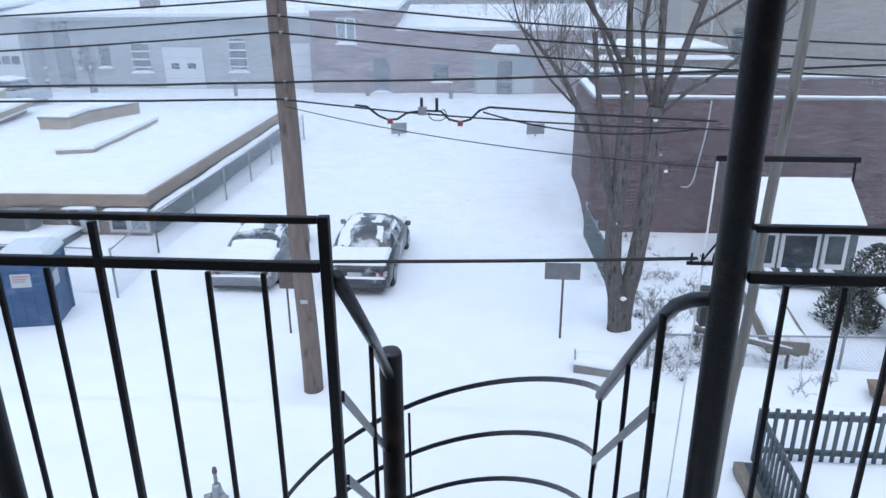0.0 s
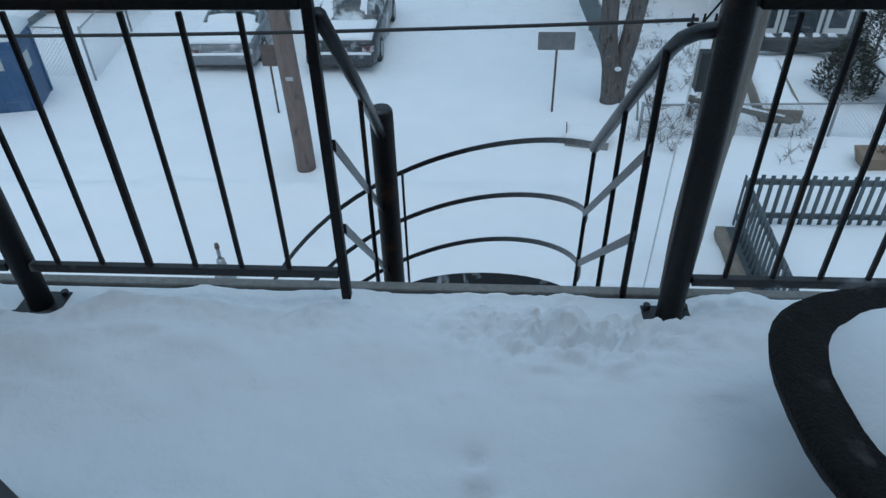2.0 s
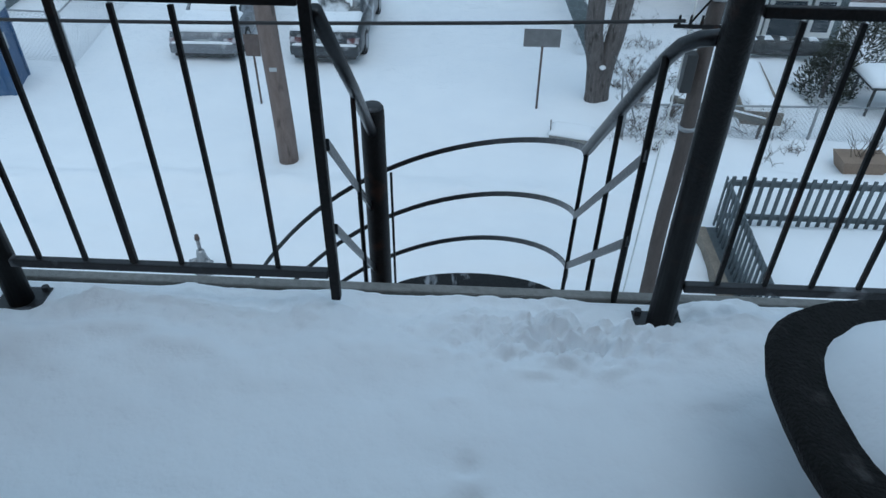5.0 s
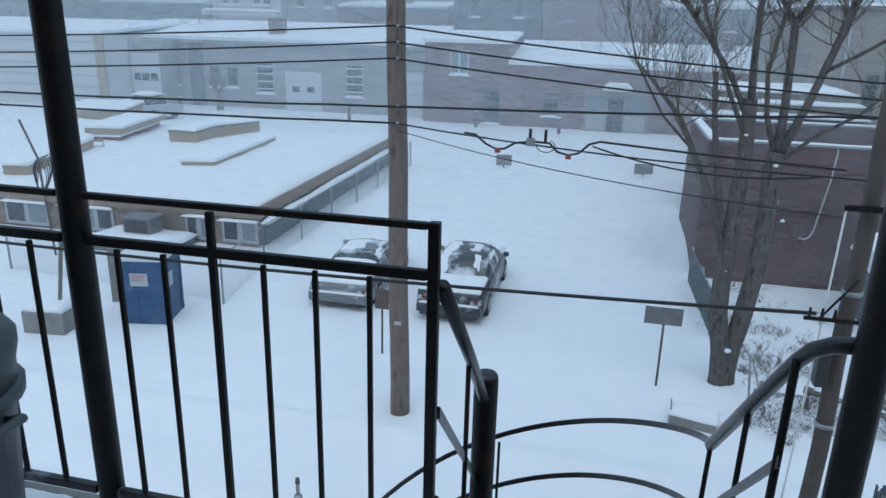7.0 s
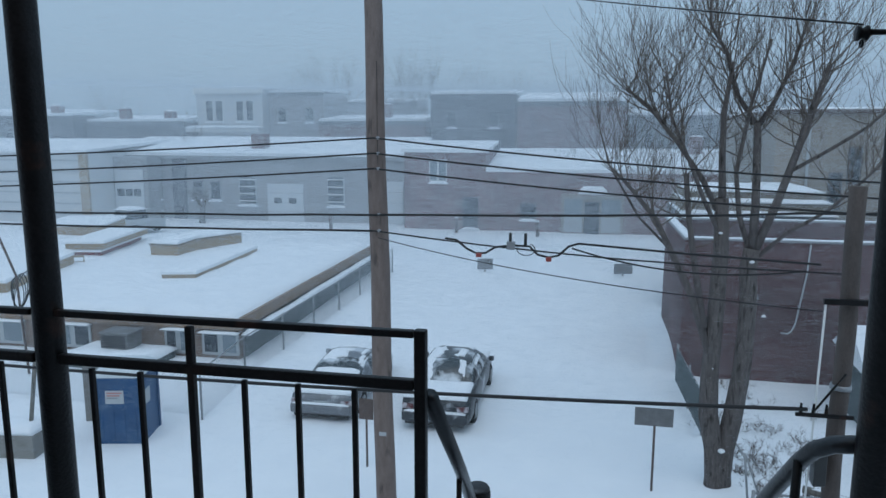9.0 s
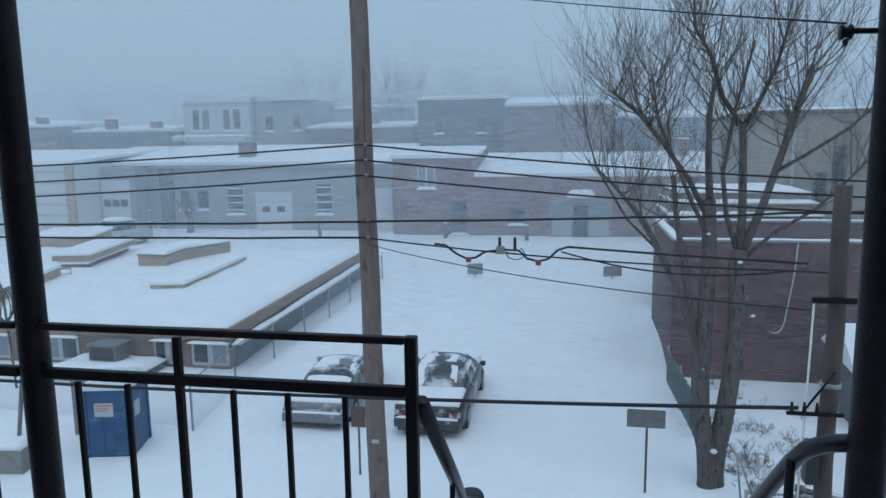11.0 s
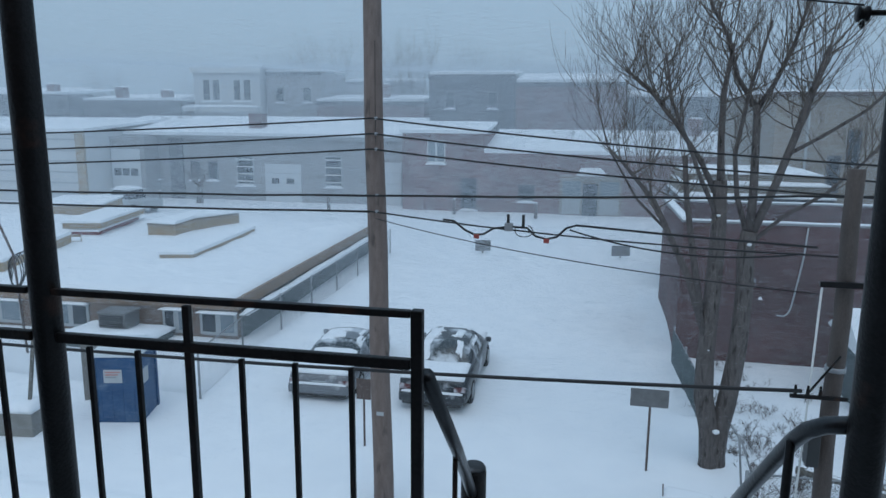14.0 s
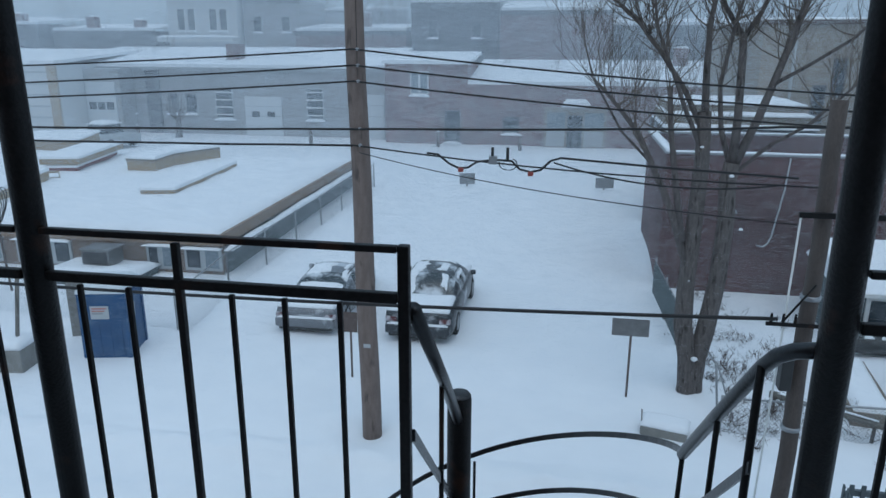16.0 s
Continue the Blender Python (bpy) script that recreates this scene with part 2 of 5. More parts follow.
def box_bm(x0, x1, y0, y1, z0, z1, bevel=0.0):
    bm = bmesh.new()
    bmesh.ops.create_cube(bm, size=1.0)
    for v in bm.verts:
        v.co = Vector((x0 + (v.co.x + 0.5) * (x1 - x0), y0 + (v.co.y + 0.5) * (y1 - y0), z0 + (v.co.z + 0.5) * (z1 - z0)))
    if bevel:
        bmesh.ops.bevel(bm, geom=bm.edges[:], offset=bevel, segments=2, affect="EDGES", profile=0.6)
    return bm


def tube_data(points, radii, sides=8, verts=None, faces=None, cap=True):
    """A tapered tube along points, added to verts and faces."""
    verts = [] if verts is None else verts
    faces = [] if faces is None else faces
    pts = [Vector(p) for p in points]
    if not isinstance(radii, (list, tuple)):
        radii = [radii] * len(pts)
    start = len(verts)
    ref = Vector((0, 0, 1))
    d0 = (pts[1] - pts[0]).normalized()
    if abs(d0.z) > 0.9:
        ref = Vector((1, 0, 0))
    for i, p in enumerate(pts):
        a, b = pts[max(i - 1, 0)], pts[min(i + 1, len(pts) - 1)]
        d = (b - a).normalized()
        u = d.cross(ref)
        if u.length < 1e-4:
            u = d.cross(Vector((0, 1, 0.3)))
        u.normalize()
        w = u.cross(d)
        for k in range(sides):
            t = 2 * math.pi * k / sides
            verts.append(p + (u * math.cos(t) + w * math.sin(t)) * radii[i])
    for i in range(len(pts) - 1):
        for k in range(sides):
            a = start + i * sides + k
            b = start + i * sides + (k + 1) % sides
            faces.append((a, b, b + sides, a + sides))
    if cap:
        faces.append(tuple(start + k for k in range(sides))[::-1])
        e = start + (len(pts) - 1) * sides
        faces.append(tuple(e + k for k in range(sides)))
    return verts, faces


def tube(name, points, radii, material, parent=None, sides=10, label="", smooth=True):
    v, f = tube_data(points, radii, sides)
    return mesh_object(name, v, f, material, parent, label, smooth)


def ribbon(name, points, height, thick, material, parent=None, label=""):
    """A flat bar standing on edge that follows points (their upper edge)."""
    pts = [Vector(p) for p in points]
    v, f = [], []
    for i, p in enumerate(pts):
        d = pts[min(i + 1, len(pts) - 1)] - pts[max(i - 1, 0)]
        side = Vector((d.y, -d.x, 0)).normalized() * thick / 2
        for q in (p + side, p - side, p - side - Vector((0, 0, height)), p + side - Vector((0, 0, height))):
            v.append(q)
    for i in range(len(pts) - 1):
        for k in range(4):
            a, b = 4 * i + k, 4 * i + (k + 1) % 4
            f.append((a, b, b + 4, a + 4))
    f.append((3, 2, 1, 0))
    e = 4 * (len(pts) - 1)
    f.append((e, e + 1, e + 2, e + 3))
    return mesh_object(name, v, f, material, parent, label)


def loft(name, rings, material, parent=None, label="", smooth=True):
    v, f = [], []
    n = len(rings[0])
    for r in rings:
        v.extend(r)
    for i in range(len(rings) - 1):
        for k in range(n):
            a, b = i * n + k, i * n + (k + 1) % n
            f.append((a, b, b + n, a + n))
    f.append(tuple(range(n))[::-1])
    e = (len(rings) - 1) * n
    f.append(tuple(e + k for k in range(n)))
    return mesh_object(name, v, f, material, parent, label, smooth)


def snow_cap(name, x0, x1, y0, y1, z, h, parent=None, material=None, rough=0.02, cell=0.25, seed=0.0, label=""):
    """A soft slab of settled snow with rounded, uneven edges."""
    nx = max(4, min(60, int((x1 - x0) / cell)))
    ny = max(4, min(60, int((y1 - y0) / cell)))
    v, f = [], []
    for j in range(ny + 1):
        for i in range(nx + 1):
            u, w = i / nx, j / ny
            edge = min(u, 1 - u, w, 1 - w)
            rise = 1.0 if edge > 0.001 else 0.35
            x, y = x0 + u * (x1 - x0), y0 + w * (y1 - y0)
            k = noise.noise(Vector((x * 0.9 + seed, y * 0.9, seed * 1.7)))
            if edge < 0.001:
                x += 0.4 * rough * noise.noise(Vector((x * 3, y * 3, seed + 4)))
                y += 0.4 * rough * noise.noise(Vector((x * 3, y * 3, seed + 9)))
            v.append((x, y, z + h * rise + rough * k * (1 + 2 * h)))
    top = len(v)
    w1 = nx + 1
    for j in range(ny):
        for i in range(nx):
            a = j * w1 + i
            f.append((a, a + 1, a + 1 + w1, a + w1))
    rim = [i for i in range(nx + 1)] + [j * w1 + nx for j in range(1, ny + 1)] + [ny * w1 + i for i in range(nx - 1, -1, -1)] + [j * w1 for j in range(ny - 1, 0, -1)]
    for i in rim:
        v.append((v[i][0], v[i][1], z))
    m = len(rim)
    for k in range(m):
        f.append((rim[(k + 1) % m], rim[k], top + k, top + (k + 1) % m))
    f.append(tuple(top + k for k in range(m))[::-1])
    return mesh_object(name, v, f, material or SNOW, parent, label, True)


# ---- ground ----
def ground_height(x, y):
    h = 0.05 * noise.noise(Vector((x * 0.16, y * 0.16, 3.0))) + 0.025 * noise.noise(Vector((x * 0.7, y * 0.5, 7.0)))
    h += 0.02 * noise.noise(Vector((x * 0.35, y * 2.2, 1.0)))
    # ploughed road in front of the house, with a low bank and wheel tracks
    if y < 13:
        h -= 0.06 * math.exp(-((y - 8.6) / 1.6) ** 2)
        h += 0.15 * math.exp(-((y - 11.4) / 0.35) ** 2) * (0.7 + 0.6 * noise.noise(Vector((x * 0.8, 0, 2))))
        h += 0.04 * math.exp(-((y - 9.9) / 0.25) ** 2) * (0.5 + noise.noise(Vector((x * 1.7, 4, 2))))
        for ty in (7.6, 9.2):
            h -= 0.13 * math.exp(-((y - ty - 0.1 * math.sin(x * 0.4)) / 0.14) ** 2) * (0.6 + 0.7 * noise.noise(Vector((x * 1.1, ty, 0))))
        if 6 < y < 12:
            clump = math.exp(-((y - 11.25) / 0.4) ** 2) + 0.8 * math.exp(-((y - 8.4) / 0.3) ** 2) + 0.6 * math.exp(-((y - 10.1) / 0.3) ** 2)
            h += 0.1 * clump * max(0.0, noise.noise(Vector((x * 4.2, y * 4.2, 31)))) + 0.03 * noise.noise(Vector((x * 3.1, y * 3.1, 5))) + 0.03 * noise.noise(Vector((x * 0.9, y * 2.6, 15)))
    # drift against the brick wall and the yard side
    if x > 1.2:
        h += 0.5 * math.exp(-((x - 2.9) / 0.55) ** 2) / (1 + math.exp(-(y - 23.2) * 2.0)) / (1 + math.exp((y - 30) * 1.5))
        h += 0.12 * math.exp(-((x - 2.7) / 0.9) ** 2 - ((y - 15.1) / 0.9) ** 2)
        if 12.5 < y < 22 and x > 2.5:
            h += 0.1 * noise.noise(Vector((x * 0.9, y * 0.9, 12)))
    # hollow round the utility pole
    r = math.hypot(x + 3.55, y - 12.33)
    h += 0.06 * math.exp(-((r - 0.75) / 0.3) ** 2) - 0.05 * math.exp(-(r / 0.4) ** 2)
    # drifts behind the parked cars and along the fence
    h += 0.1 * math.exp(-((x + 9.3) / 0.6) ** 2) * (1 if 19 < y < 36 else 0)
    for cx in (-3.6, -6.58):
        h += 0.1 * math.exp(-((x - cx) / 1.3) ** 2 - ((y - 19.3) / 2.9) ** 2)
    for mx, my, s in ((1.81, 26.3, 0.5), (1.7, 34, 0.6), (-5.2, 38, 0.6)):
        h += 0.1 * math.exp(-((x - mx) / s) ** 2 - ((y - my) / s) ** 2)
    return h


def axis(stops):
    out = []
    for a, b, s in stops:
        n = max(1, int(round((b - a) / s)))
        out += [a + (b - a) * i / n for i in range(n)]
    return out + [stops[-1][1]]


gx = axis(((-2400, -400, 500), (-400, -60, 60), (-60, -16, 2.0), (-16, 12, 0.16), (12, 60, 2.0), (60, 400, 60), (400, 2400, 500)))
gy = axis(((-900, -60, 200), (-60, 2, 8), (2, 7, 0.2), (7, 12.6, 0.08), (12.6, 26, 0.2), (26, 62, 0.7), (62, 100, 4), (100, 400, 60), (400, 3000, 500)))
gv = [(x, y, ground_height(x, y) if abs(x) < 80 and 0 < y < 90 else 0.0) for y in gy for x in gx]
gw = len(gx)
gf = [(j * gw + i, j * gw + i + 1, (j + 1) * gw + i + 1, (j + 1) * gw + i) for j in range(len(gy) - 1) for i in range(gw - 1)]
ground = mesh_object("ground", gv, gf, SNOW, None, "", True)
tagged(ground, "deep wind-blown white snow over the street and parking lot", "ground", kind="structure")


# ---- the house: facade, doorway, balcony ----
wall = thing("wall_house", (0, 0, 0), "brick house wall round the balcony doorway", "wall", kind="structure")
part("wall_panel", box_bm(-5, -0.62, 0.12, 0.42, -0.1, 10.5), HOUSE_BRICK, wall)
part("wall_panel", box_bm(0.95, 5, 0.12, 0.42, -0.1, 10.5), HOUSE_BRICK, wall)
part("wall_panel", box_bm(-0.62, 0.95, 0.12, 0.42, 7.85, 10.5), HOUSE_BRICK, wall)
part("wall_panel", box_bm(-0.62, 0.95, 0.12, 0.42, -0.1, 5.58), HOUSE_BRICK, wall)
room = thing("wall_room", (0, 0, 0), "plain plaster walls of the dim room behind the doorway", "wall", kind="structure")
part("room_wall", box_bm(-2.6, -2.5, -3.5, 0.118, 5.58, 8.2), INTERIOR, room)
part("room_wall", box_bm(2.5, 2.6, -3.5, 0.118, 5.58, 8.2), INTERIOR, room)
part("room_wall", box_bm(-2.6, 2.6, -3.6, -3.504, 5.58, 8.2), INTERIOR, room)
tagged(part("floor_room", box_bm(-2.6, 2.6, -3.6, 0.118, 5.45, 5.576), PLANK), "worn wooden floor of the room", "floor", kind="structure")
tagged(part("ceiling_room", box_bm(-2.6, 2.6, -3.6, 0.118, 8.204, 8.3), INTERIOR), "plain plaster ceiling of the room", "ceiling", kind="structure")

door = thing("door_1", (0.78, 0.44, 5.6), "open pale grey painted house door beside the doorway", "door", kind="structure", turn=115.2)
part("door_leaf", box_bm(0.0, 0.76, 0.0, 0.045, 0.06, 2.1, 0.004), PALE_PAINT, door)
part("door_edge", box_bm(0.763, 0.776, 0.004, 0.041, 0.07, 2.09), PALE_PAINT, door)

slab = thing("floor_balcony", (0, 0, 0), "snow-covered balcony deck with a worn concrete edge", "balcony floor", kind="structure")
part("deck", box_bm(-4, 4, 0.42, 2.43, 5.44, 5.585, 0.01), CONCRETE, slab)
part("edge_board", box_bm(-4, 4, 2.434, 2.47, 5.40, 5.6, 0.006), CONCRETE, slab)


def balcony_snow(x, y):
    """Height of the settled snow on the balcony above the deck."""
    d = 2.395 - y + 0.06 * noise.noise(Vector((x * 2.3, 0.0, 4.0))) + 0.025 * noise.noise(Vector((x * 7.0, 0.0, 9.0)))
    lip = 1 / (1 + math.exp(-(d - 0.11) * 26))
    h = 0.02 + 0.1 * lip + 0.05 * min(1.0, max(0.0, d / 1.2))
    h += 0.018 * noise.noise(Vector((x * 2.2, y * 2.2, 0))) + 0.012 * noise.noise(Vector((x * 6, y * 9, 2))) * (1 if d < 0.5 else 0.25)
    rim_zone = math.exp(-((d - 0.12) / 0.16) ** 2)
    h += rim_zone * (0.045 * noise.noise(Vector((x * 5, y * 7, 1.5))) + 0.03 * abs(noise.noise(Vector((x * 13, y * 13, 8)))) + 0.012 * noise.noise(Vector((x * 40, y * 40, 3))))
    # wind crust: a scalloped crest line behind the lip and long soft ripples
    crest = d - 0.3 - 0.09 * noise.noise(Vector((x * 2.6, 3.0, 1.0))) - 0.03 * noise.noise(Vector((x * 9.0, 1.0, 5.0)))
    h += 0.03 * math.exp(-(crest / 0.05) ** 2) * (0.5 + noise.noise(Vector((x * 3.3, 7.0, 2.0)))) - 0.022 / (1 + math.exp(crest * 60)) * (0.7 + noise.noise(Vector((x * 2.1, 5.0, 3.0))))
    h += 0.01 * noise.noise(Vector((x * 3.4 + y * 1.2, y * 4.5, 21.0))) + 0.004 * noise.noise(Vector((x * 17, y * 17, 11.0))) * (1 if d < 0.9 else 0.4)
    trod = math.exp(-((x - 0.22) / 0.28) ** 2 - ((y - 2.2) / 0.14) ** 2)
    h -= 0.06 * trod - trod * (0.09 * noise.noise(Vector((x * 22, y * 22, 6))) + 0.05 * noise.noise(Vector((x * 48, y * 48, 16))))
    for px in (-1.385, 0.525):
        r = math.hypot(x - px, y - 2.33)
        h -= 0.07 * math.exp(-(r / 0.085) ** 2)
    h -= 0.045 * math.exp(-((x + 0.02) / 0.03) ** 2 - ((y - 1.63) / 0.03) ** 2)
    h -= 0.03 * math.exp(-((x + 0.03) / 0.025) ** 2 - ((y - 1.72) / 0.02) ** 2)
    h -= 0.1 * math.exp(-((x + 0.4) / 0.17) ** 2 - ((y - 1.25) / 0.16) ** 2)
    h -= 0.05 * math.exp(-((x - 0.84) / 0.09) ** 2 - ((y - 1.5) / 0.09) ** 2)
    return 5.59 + max(0.004, h)


bx = axis(((-4.0, -2.2, 0.1), (-2.2, 1.7, 0.0125), (1.7, 4.0, 0.1)))
by = axis(((0.43, 1.3, 0.05), (1.3, 1.9, 0.02), (1.9, 2.42, 0.01)))
bv = [(x, y, balcony_snow(x, y)) for y in by for x in bx]
bw = len(bx)
bf = [(j * bw + i, j * bw + i + 1, (j + 1) * bw + i + 1, (j + 1) * bw + i) for j in range(len(by) - 1) for i in range(bw - 1)]
base = len(bv)
bv += [(x, 2.42, 5.587) for x in bx]
bf += [((len(by) - 1) * bw + i, (len(by) - 1) * bw + i + 1, base + i + 1, base + i) for i in range(bw - 1)]
tagged(mesh_object("balcony_snow", bv, bf, SNOW_NEAR, None, "", True), "deep drifted snow lying over the balcony deck", "snow", kind="stuff")

RAIL_Y = 2.32


def balcony_post(x, r, lean, label):
    p = thing("balcony_post", (x, RAIL_Y + 0.01, 5.585), label, "post", "balcony posts")
    tube("shaft", [(0, 0, 0.012), (lean * 0.48, 0, 1.6), (lean, 0, 3.3)], r, IRON, p, 20)
    part("base_plate", box_bm(-0.07, 0.07, -0.07, 0.06, 0.0, 0.012, 0.003), IRON_FROST, p, "rusty frosted base plate")
    for sx in (-0.054, 0.054):
        for sy in (-0.054, 0.046):
            tube("bolt", [(sx, sy, 0.012), (sx, sy, 0.028)], 0.011, IRON_FROST, p, 6, smooth=False)
    return p


balcony_post(-1.376, 0.036, 0.0, "tall black iron balcony post with snow at its foot")
balcony_post(0.52, 0.037, -0.008, "tall black iron balcony post beside the stair opening")


def railing(x0, x1, bars, heavy, end_post, label):
    r = thing("balcony_railing", ((x0 + x1) / 2, RAIL_Y, 5.6), label, "railing", "balcony railings")
    c = (x0 + x1) / 2
    a, b = x0 - c, x1 - c
    part("top_rail", box_bm(a, b, -0.011, 0.011, 1.033, 1.05, 0.004), IRON, r)
    part("middle_rail", box_bm(a, b, -0.011, 0.011, 0.911, 0.937, 0.005), IRON, r)
    part("bottom_rail", box_bm(a, b, -0.012, 0.012, 0.143, 0.17, 0.004), IRON_FROST, r, "snow-dusted bottom rail")
    for x in bars:
        part("baluster", box_bm(x - c - 0.0062, x - c + 0.0062, -0.0062, 0.0062, 0.172, 0.905, 0.002), IRON, r)
    for x in heavy:
        part("baluster_post", box_bm(x - c - 0.009, x - c + 0.009, -0.009, 0.009, 0.172, 1.028, 0.003), IRON, r)
    if end_post:
        part("end_post", box_bm(end_post - c - 0.0135, end_post - c + 0.0135, -0.0135, 0.0135, 0.065, 1.052, 0.004), IRON, r)
    return r


railing(-1.343, -0.432, (-1.255, -1.121, -0.846, -0.711, -0.573), (-0.982,), -0.417, "black wrought iron railing with square balusters and an end post")
railing(-3.95, -1.412, [-1.52 - 0.135 * i for i in range(18) if i % 4 != 3], [-1.52 - 0.135 * i for i in (3, 7, 11, 15)], None, "long black wrought iron railing with thin square balusters")
railing(0.556, 3.95, [0.644 + 0.127 * i for i in range(26) if i % 5 != 4], [0.644 + 0.127 * i for i in (4, 9, 14, 19, 24)], None, "black wrought iron railing with snow on its bottom rail")

# ---- spiral stair ----
CX, CY, CR = -0.432, 3.48, 0.868
stair = thing("spiral_stair", (0, 0, 0), "black iron spiral stair with curved flat-bar guard rails", "staircase")
tube("newel", [(-0.408, 3.13, -0.1), (-0.408, 3.13, 5.845), (-0.408, 3.13, 5.858)], [0.045, 0.045, 0.041], IRON, stair, 20, "round newel tube with a frosted cap")
tube("newel_cap", [(-0.408, 3.13, 5.859), (-0.408, 3.13, 5.869)], [0.043, 0.036], IRON_FROST, stair, 20)


def helix(a, drop):
    return Vector((CX + CR * math.cos(a), CY + CR * math.sin(a), 5.535 - 0.406 * a - drop))


for drop, name in ((0.0, "guard_rail"), (0.337, "guard_rail"), (0.649, "guard_rail")):
    ribbon(name, [helix(-0.3 + 0.1 * i, drop) for i in range(44)], 0.03, 0.008, IRON_FLAT, stair)
for i in range(13):
    a0 = 2.7 + 0.52 * i
    z = 3.55 - 0.2 * i
    if z < 0.1:
        break
    rim = [(CX + 0.84 * math.cos(a0 + 0.56 * k / 6), CY + 0.84 * math.sin(a0 + 0.56 * k / 6)) for k in range(7)]
    inner = [(-0.408 + 0.05 * math.cos(a0 + 0.56), 3.13 + 0.05 * math.sin(a0 + 0.56)), (-0.408 + 0.05 * math.cos(a0), 3.13 + 0.05 * math.sin(a0))]
    ring = rim + inner
    loft("tread", [[(x, y, z - 0.03) for x, y in ring], [(x, y, z) for x, y in ring]], IRON_FROST, stair, smooth=False)
land = [(-0.01 + 0.36 * math.cos(t), 2.84 + 0.165 * math.sin(t)) for t in [math.pi * k / 20 for k in range(21)]] + [(-0.37, 2.47), (0.35, 2.47)]
loft("landing", [[(x, y, 5.18) for x, y in land], [(x, y, 5.2) for x, y in land]], IRON_LAND, stair, "dark iron landing dusted with snow", False)
# handrails from the balcony down to the spiral
tube("handrail", [(-0.402, 2.345, 6.49), (-0.406, 2.78, 6.095), (-0.408, 3.1, 5.775)], 0.019, IRON_FLAT, stair)
tube("handrail", [(0.52, 2.345, 6.46), (0.455, 2.375, 6.44), (0.43, 2.41, 6.41), (0.418, 2.46, 6.36), (0.388, 2.7, 6.1), (0.36, 2.99, 5.79)], 0.019, IRON_FLAT, stair, 10)
for z0, z1 in ((6.175, 5.46), (5.915, 5.14)):
    ribbon("flat_brace", [(-0.402, 2.34, z0), (-0.428, 3.1, z1)], 0.035, 0.008, IRON_FLAT, stair)
for z0, z1 in ((6.13, 5.53), (5.85, 5.29)):
    ribbon("flat_brace", [(0.408, 2.42, z0), (0.35, 2.985, z1)], 0.035, 0.008, IRON_FLAT, stair)
tube("baluster", [(-0.415, 2.8, 6.08), (-0.415, 2.8, 5.2)], 0.0085, IRON, stair, 6)
tube("baluster", [(0.408, 2.44, 6.37), (0.405, 2.44, 5.45)], 0.0105, IRON, stair, 6)
tube("baluster", [(0.388, 2.7, 6.1), (0.38, 2.7, 5.2)], 0.0085, IRON, stair, 6)
tube("baluster", [(0.36, 2.985, 5.79), (0.345, 2.985, 5.0)], 0.0085, IRON, stair, 6)
tube("baluster", [(-0.395, 3.5, 5.35), (-0.395, 3.5, 4.5)], 0.0065, IRON, stair, 6)


# ---- things on the balcony ----
chair = thing("patio_chair", (0.862, 1.655, 5.66), "black plastic patio chair with a mound of snow on its seat", "chair", turn=0)
rim = []
for k in range(40):
    t = 2 * math.pi * k / 40
    c, s = math.cos(t), math.sin(t)
    rx = 0.33 * math.copysign(abs(c) ** 0.7, c) * (1.0 + 0.14 * s)
    ry = 0.325 * math.copysign(abs(s) ** 0.75, s)
    rim.append((rx + 0.03 * s, ry))
loft("seat", [[(x * 0.8, y * 0.8, 0.3) for x, y in rim], [(x * 0.97, y * 0.97, 0.33) for x, y in rim], [(x, y, 0.365) for x, y in rim], [(x * 0.96, y * 0.96, 0.385) for x, y in rim], [(x * 0.7, y * 0.7, 0.365) for x, y in rim]], CHAIR_BLACK, chair)
for sx, sy in ((-0.04, -0.12), (0.2, -0.1), (0.0, 0.2), (0.2, 0.2)):
    loft("leg", [[(sx + dx * r, sy + dy * r, z) for dx, dy in ((-1, -1), (1, -1), (1, 1), (-1, 1))] for r, z in ((0.032, -0.06), (0.03, 0.02), (0.022, 0.31))], CHAIR_BLACK, chair, smooth=False)
v, f = [], []
rings = 9
for j in range(rings):
    q = j / (rings - 1)
    for x, y in rim:
        w = 0.78 * (1 - q) ** 0.85 + 0.001
        j1 = 1 + 0.05 * noise.noise(Vector((x * 9, y * 9, j)))
        v.append((0.035 + x * w * j1, 0.015 + y * w * j1, 0.362 + 0.12 * math.sin(q * math.pi / 2) ** 0.8 + 0.008 * noise.noise(Vector((x * 20 * w, y * 20 * w, 3)))))
for j in range(rings - 1):
    for k in range(40):
        a, b = j * 40 + k, j * 40 + (k + 1) % 40
        f.append((a, b, b + 40, a + 40))
tagged(mesh_object("snow_mound", [(x + 0.862, y + 1.655, z + 5.66) for x, y, z in v], f, SNOW_NEAR, None, "", True), "rounded mound of fresh snow on the chair seat", "snow")

trash = thing("trash_bin", (-1.63, 2.0, 5.6), "grey plastic trash bin with a rolled rim and lid", "trash bin")


def ring_at(r, z, n=28, sq=0.85):
    out = []
    for k in range(n):
        t = 2 * math.pi * k / n
        c, s = math.cos(t), math.sin(t)
        out.append((r * math.copysign(abs(c) ** sq, c), r * math.copysign(abs(s) ** sq, s), z))
    return out


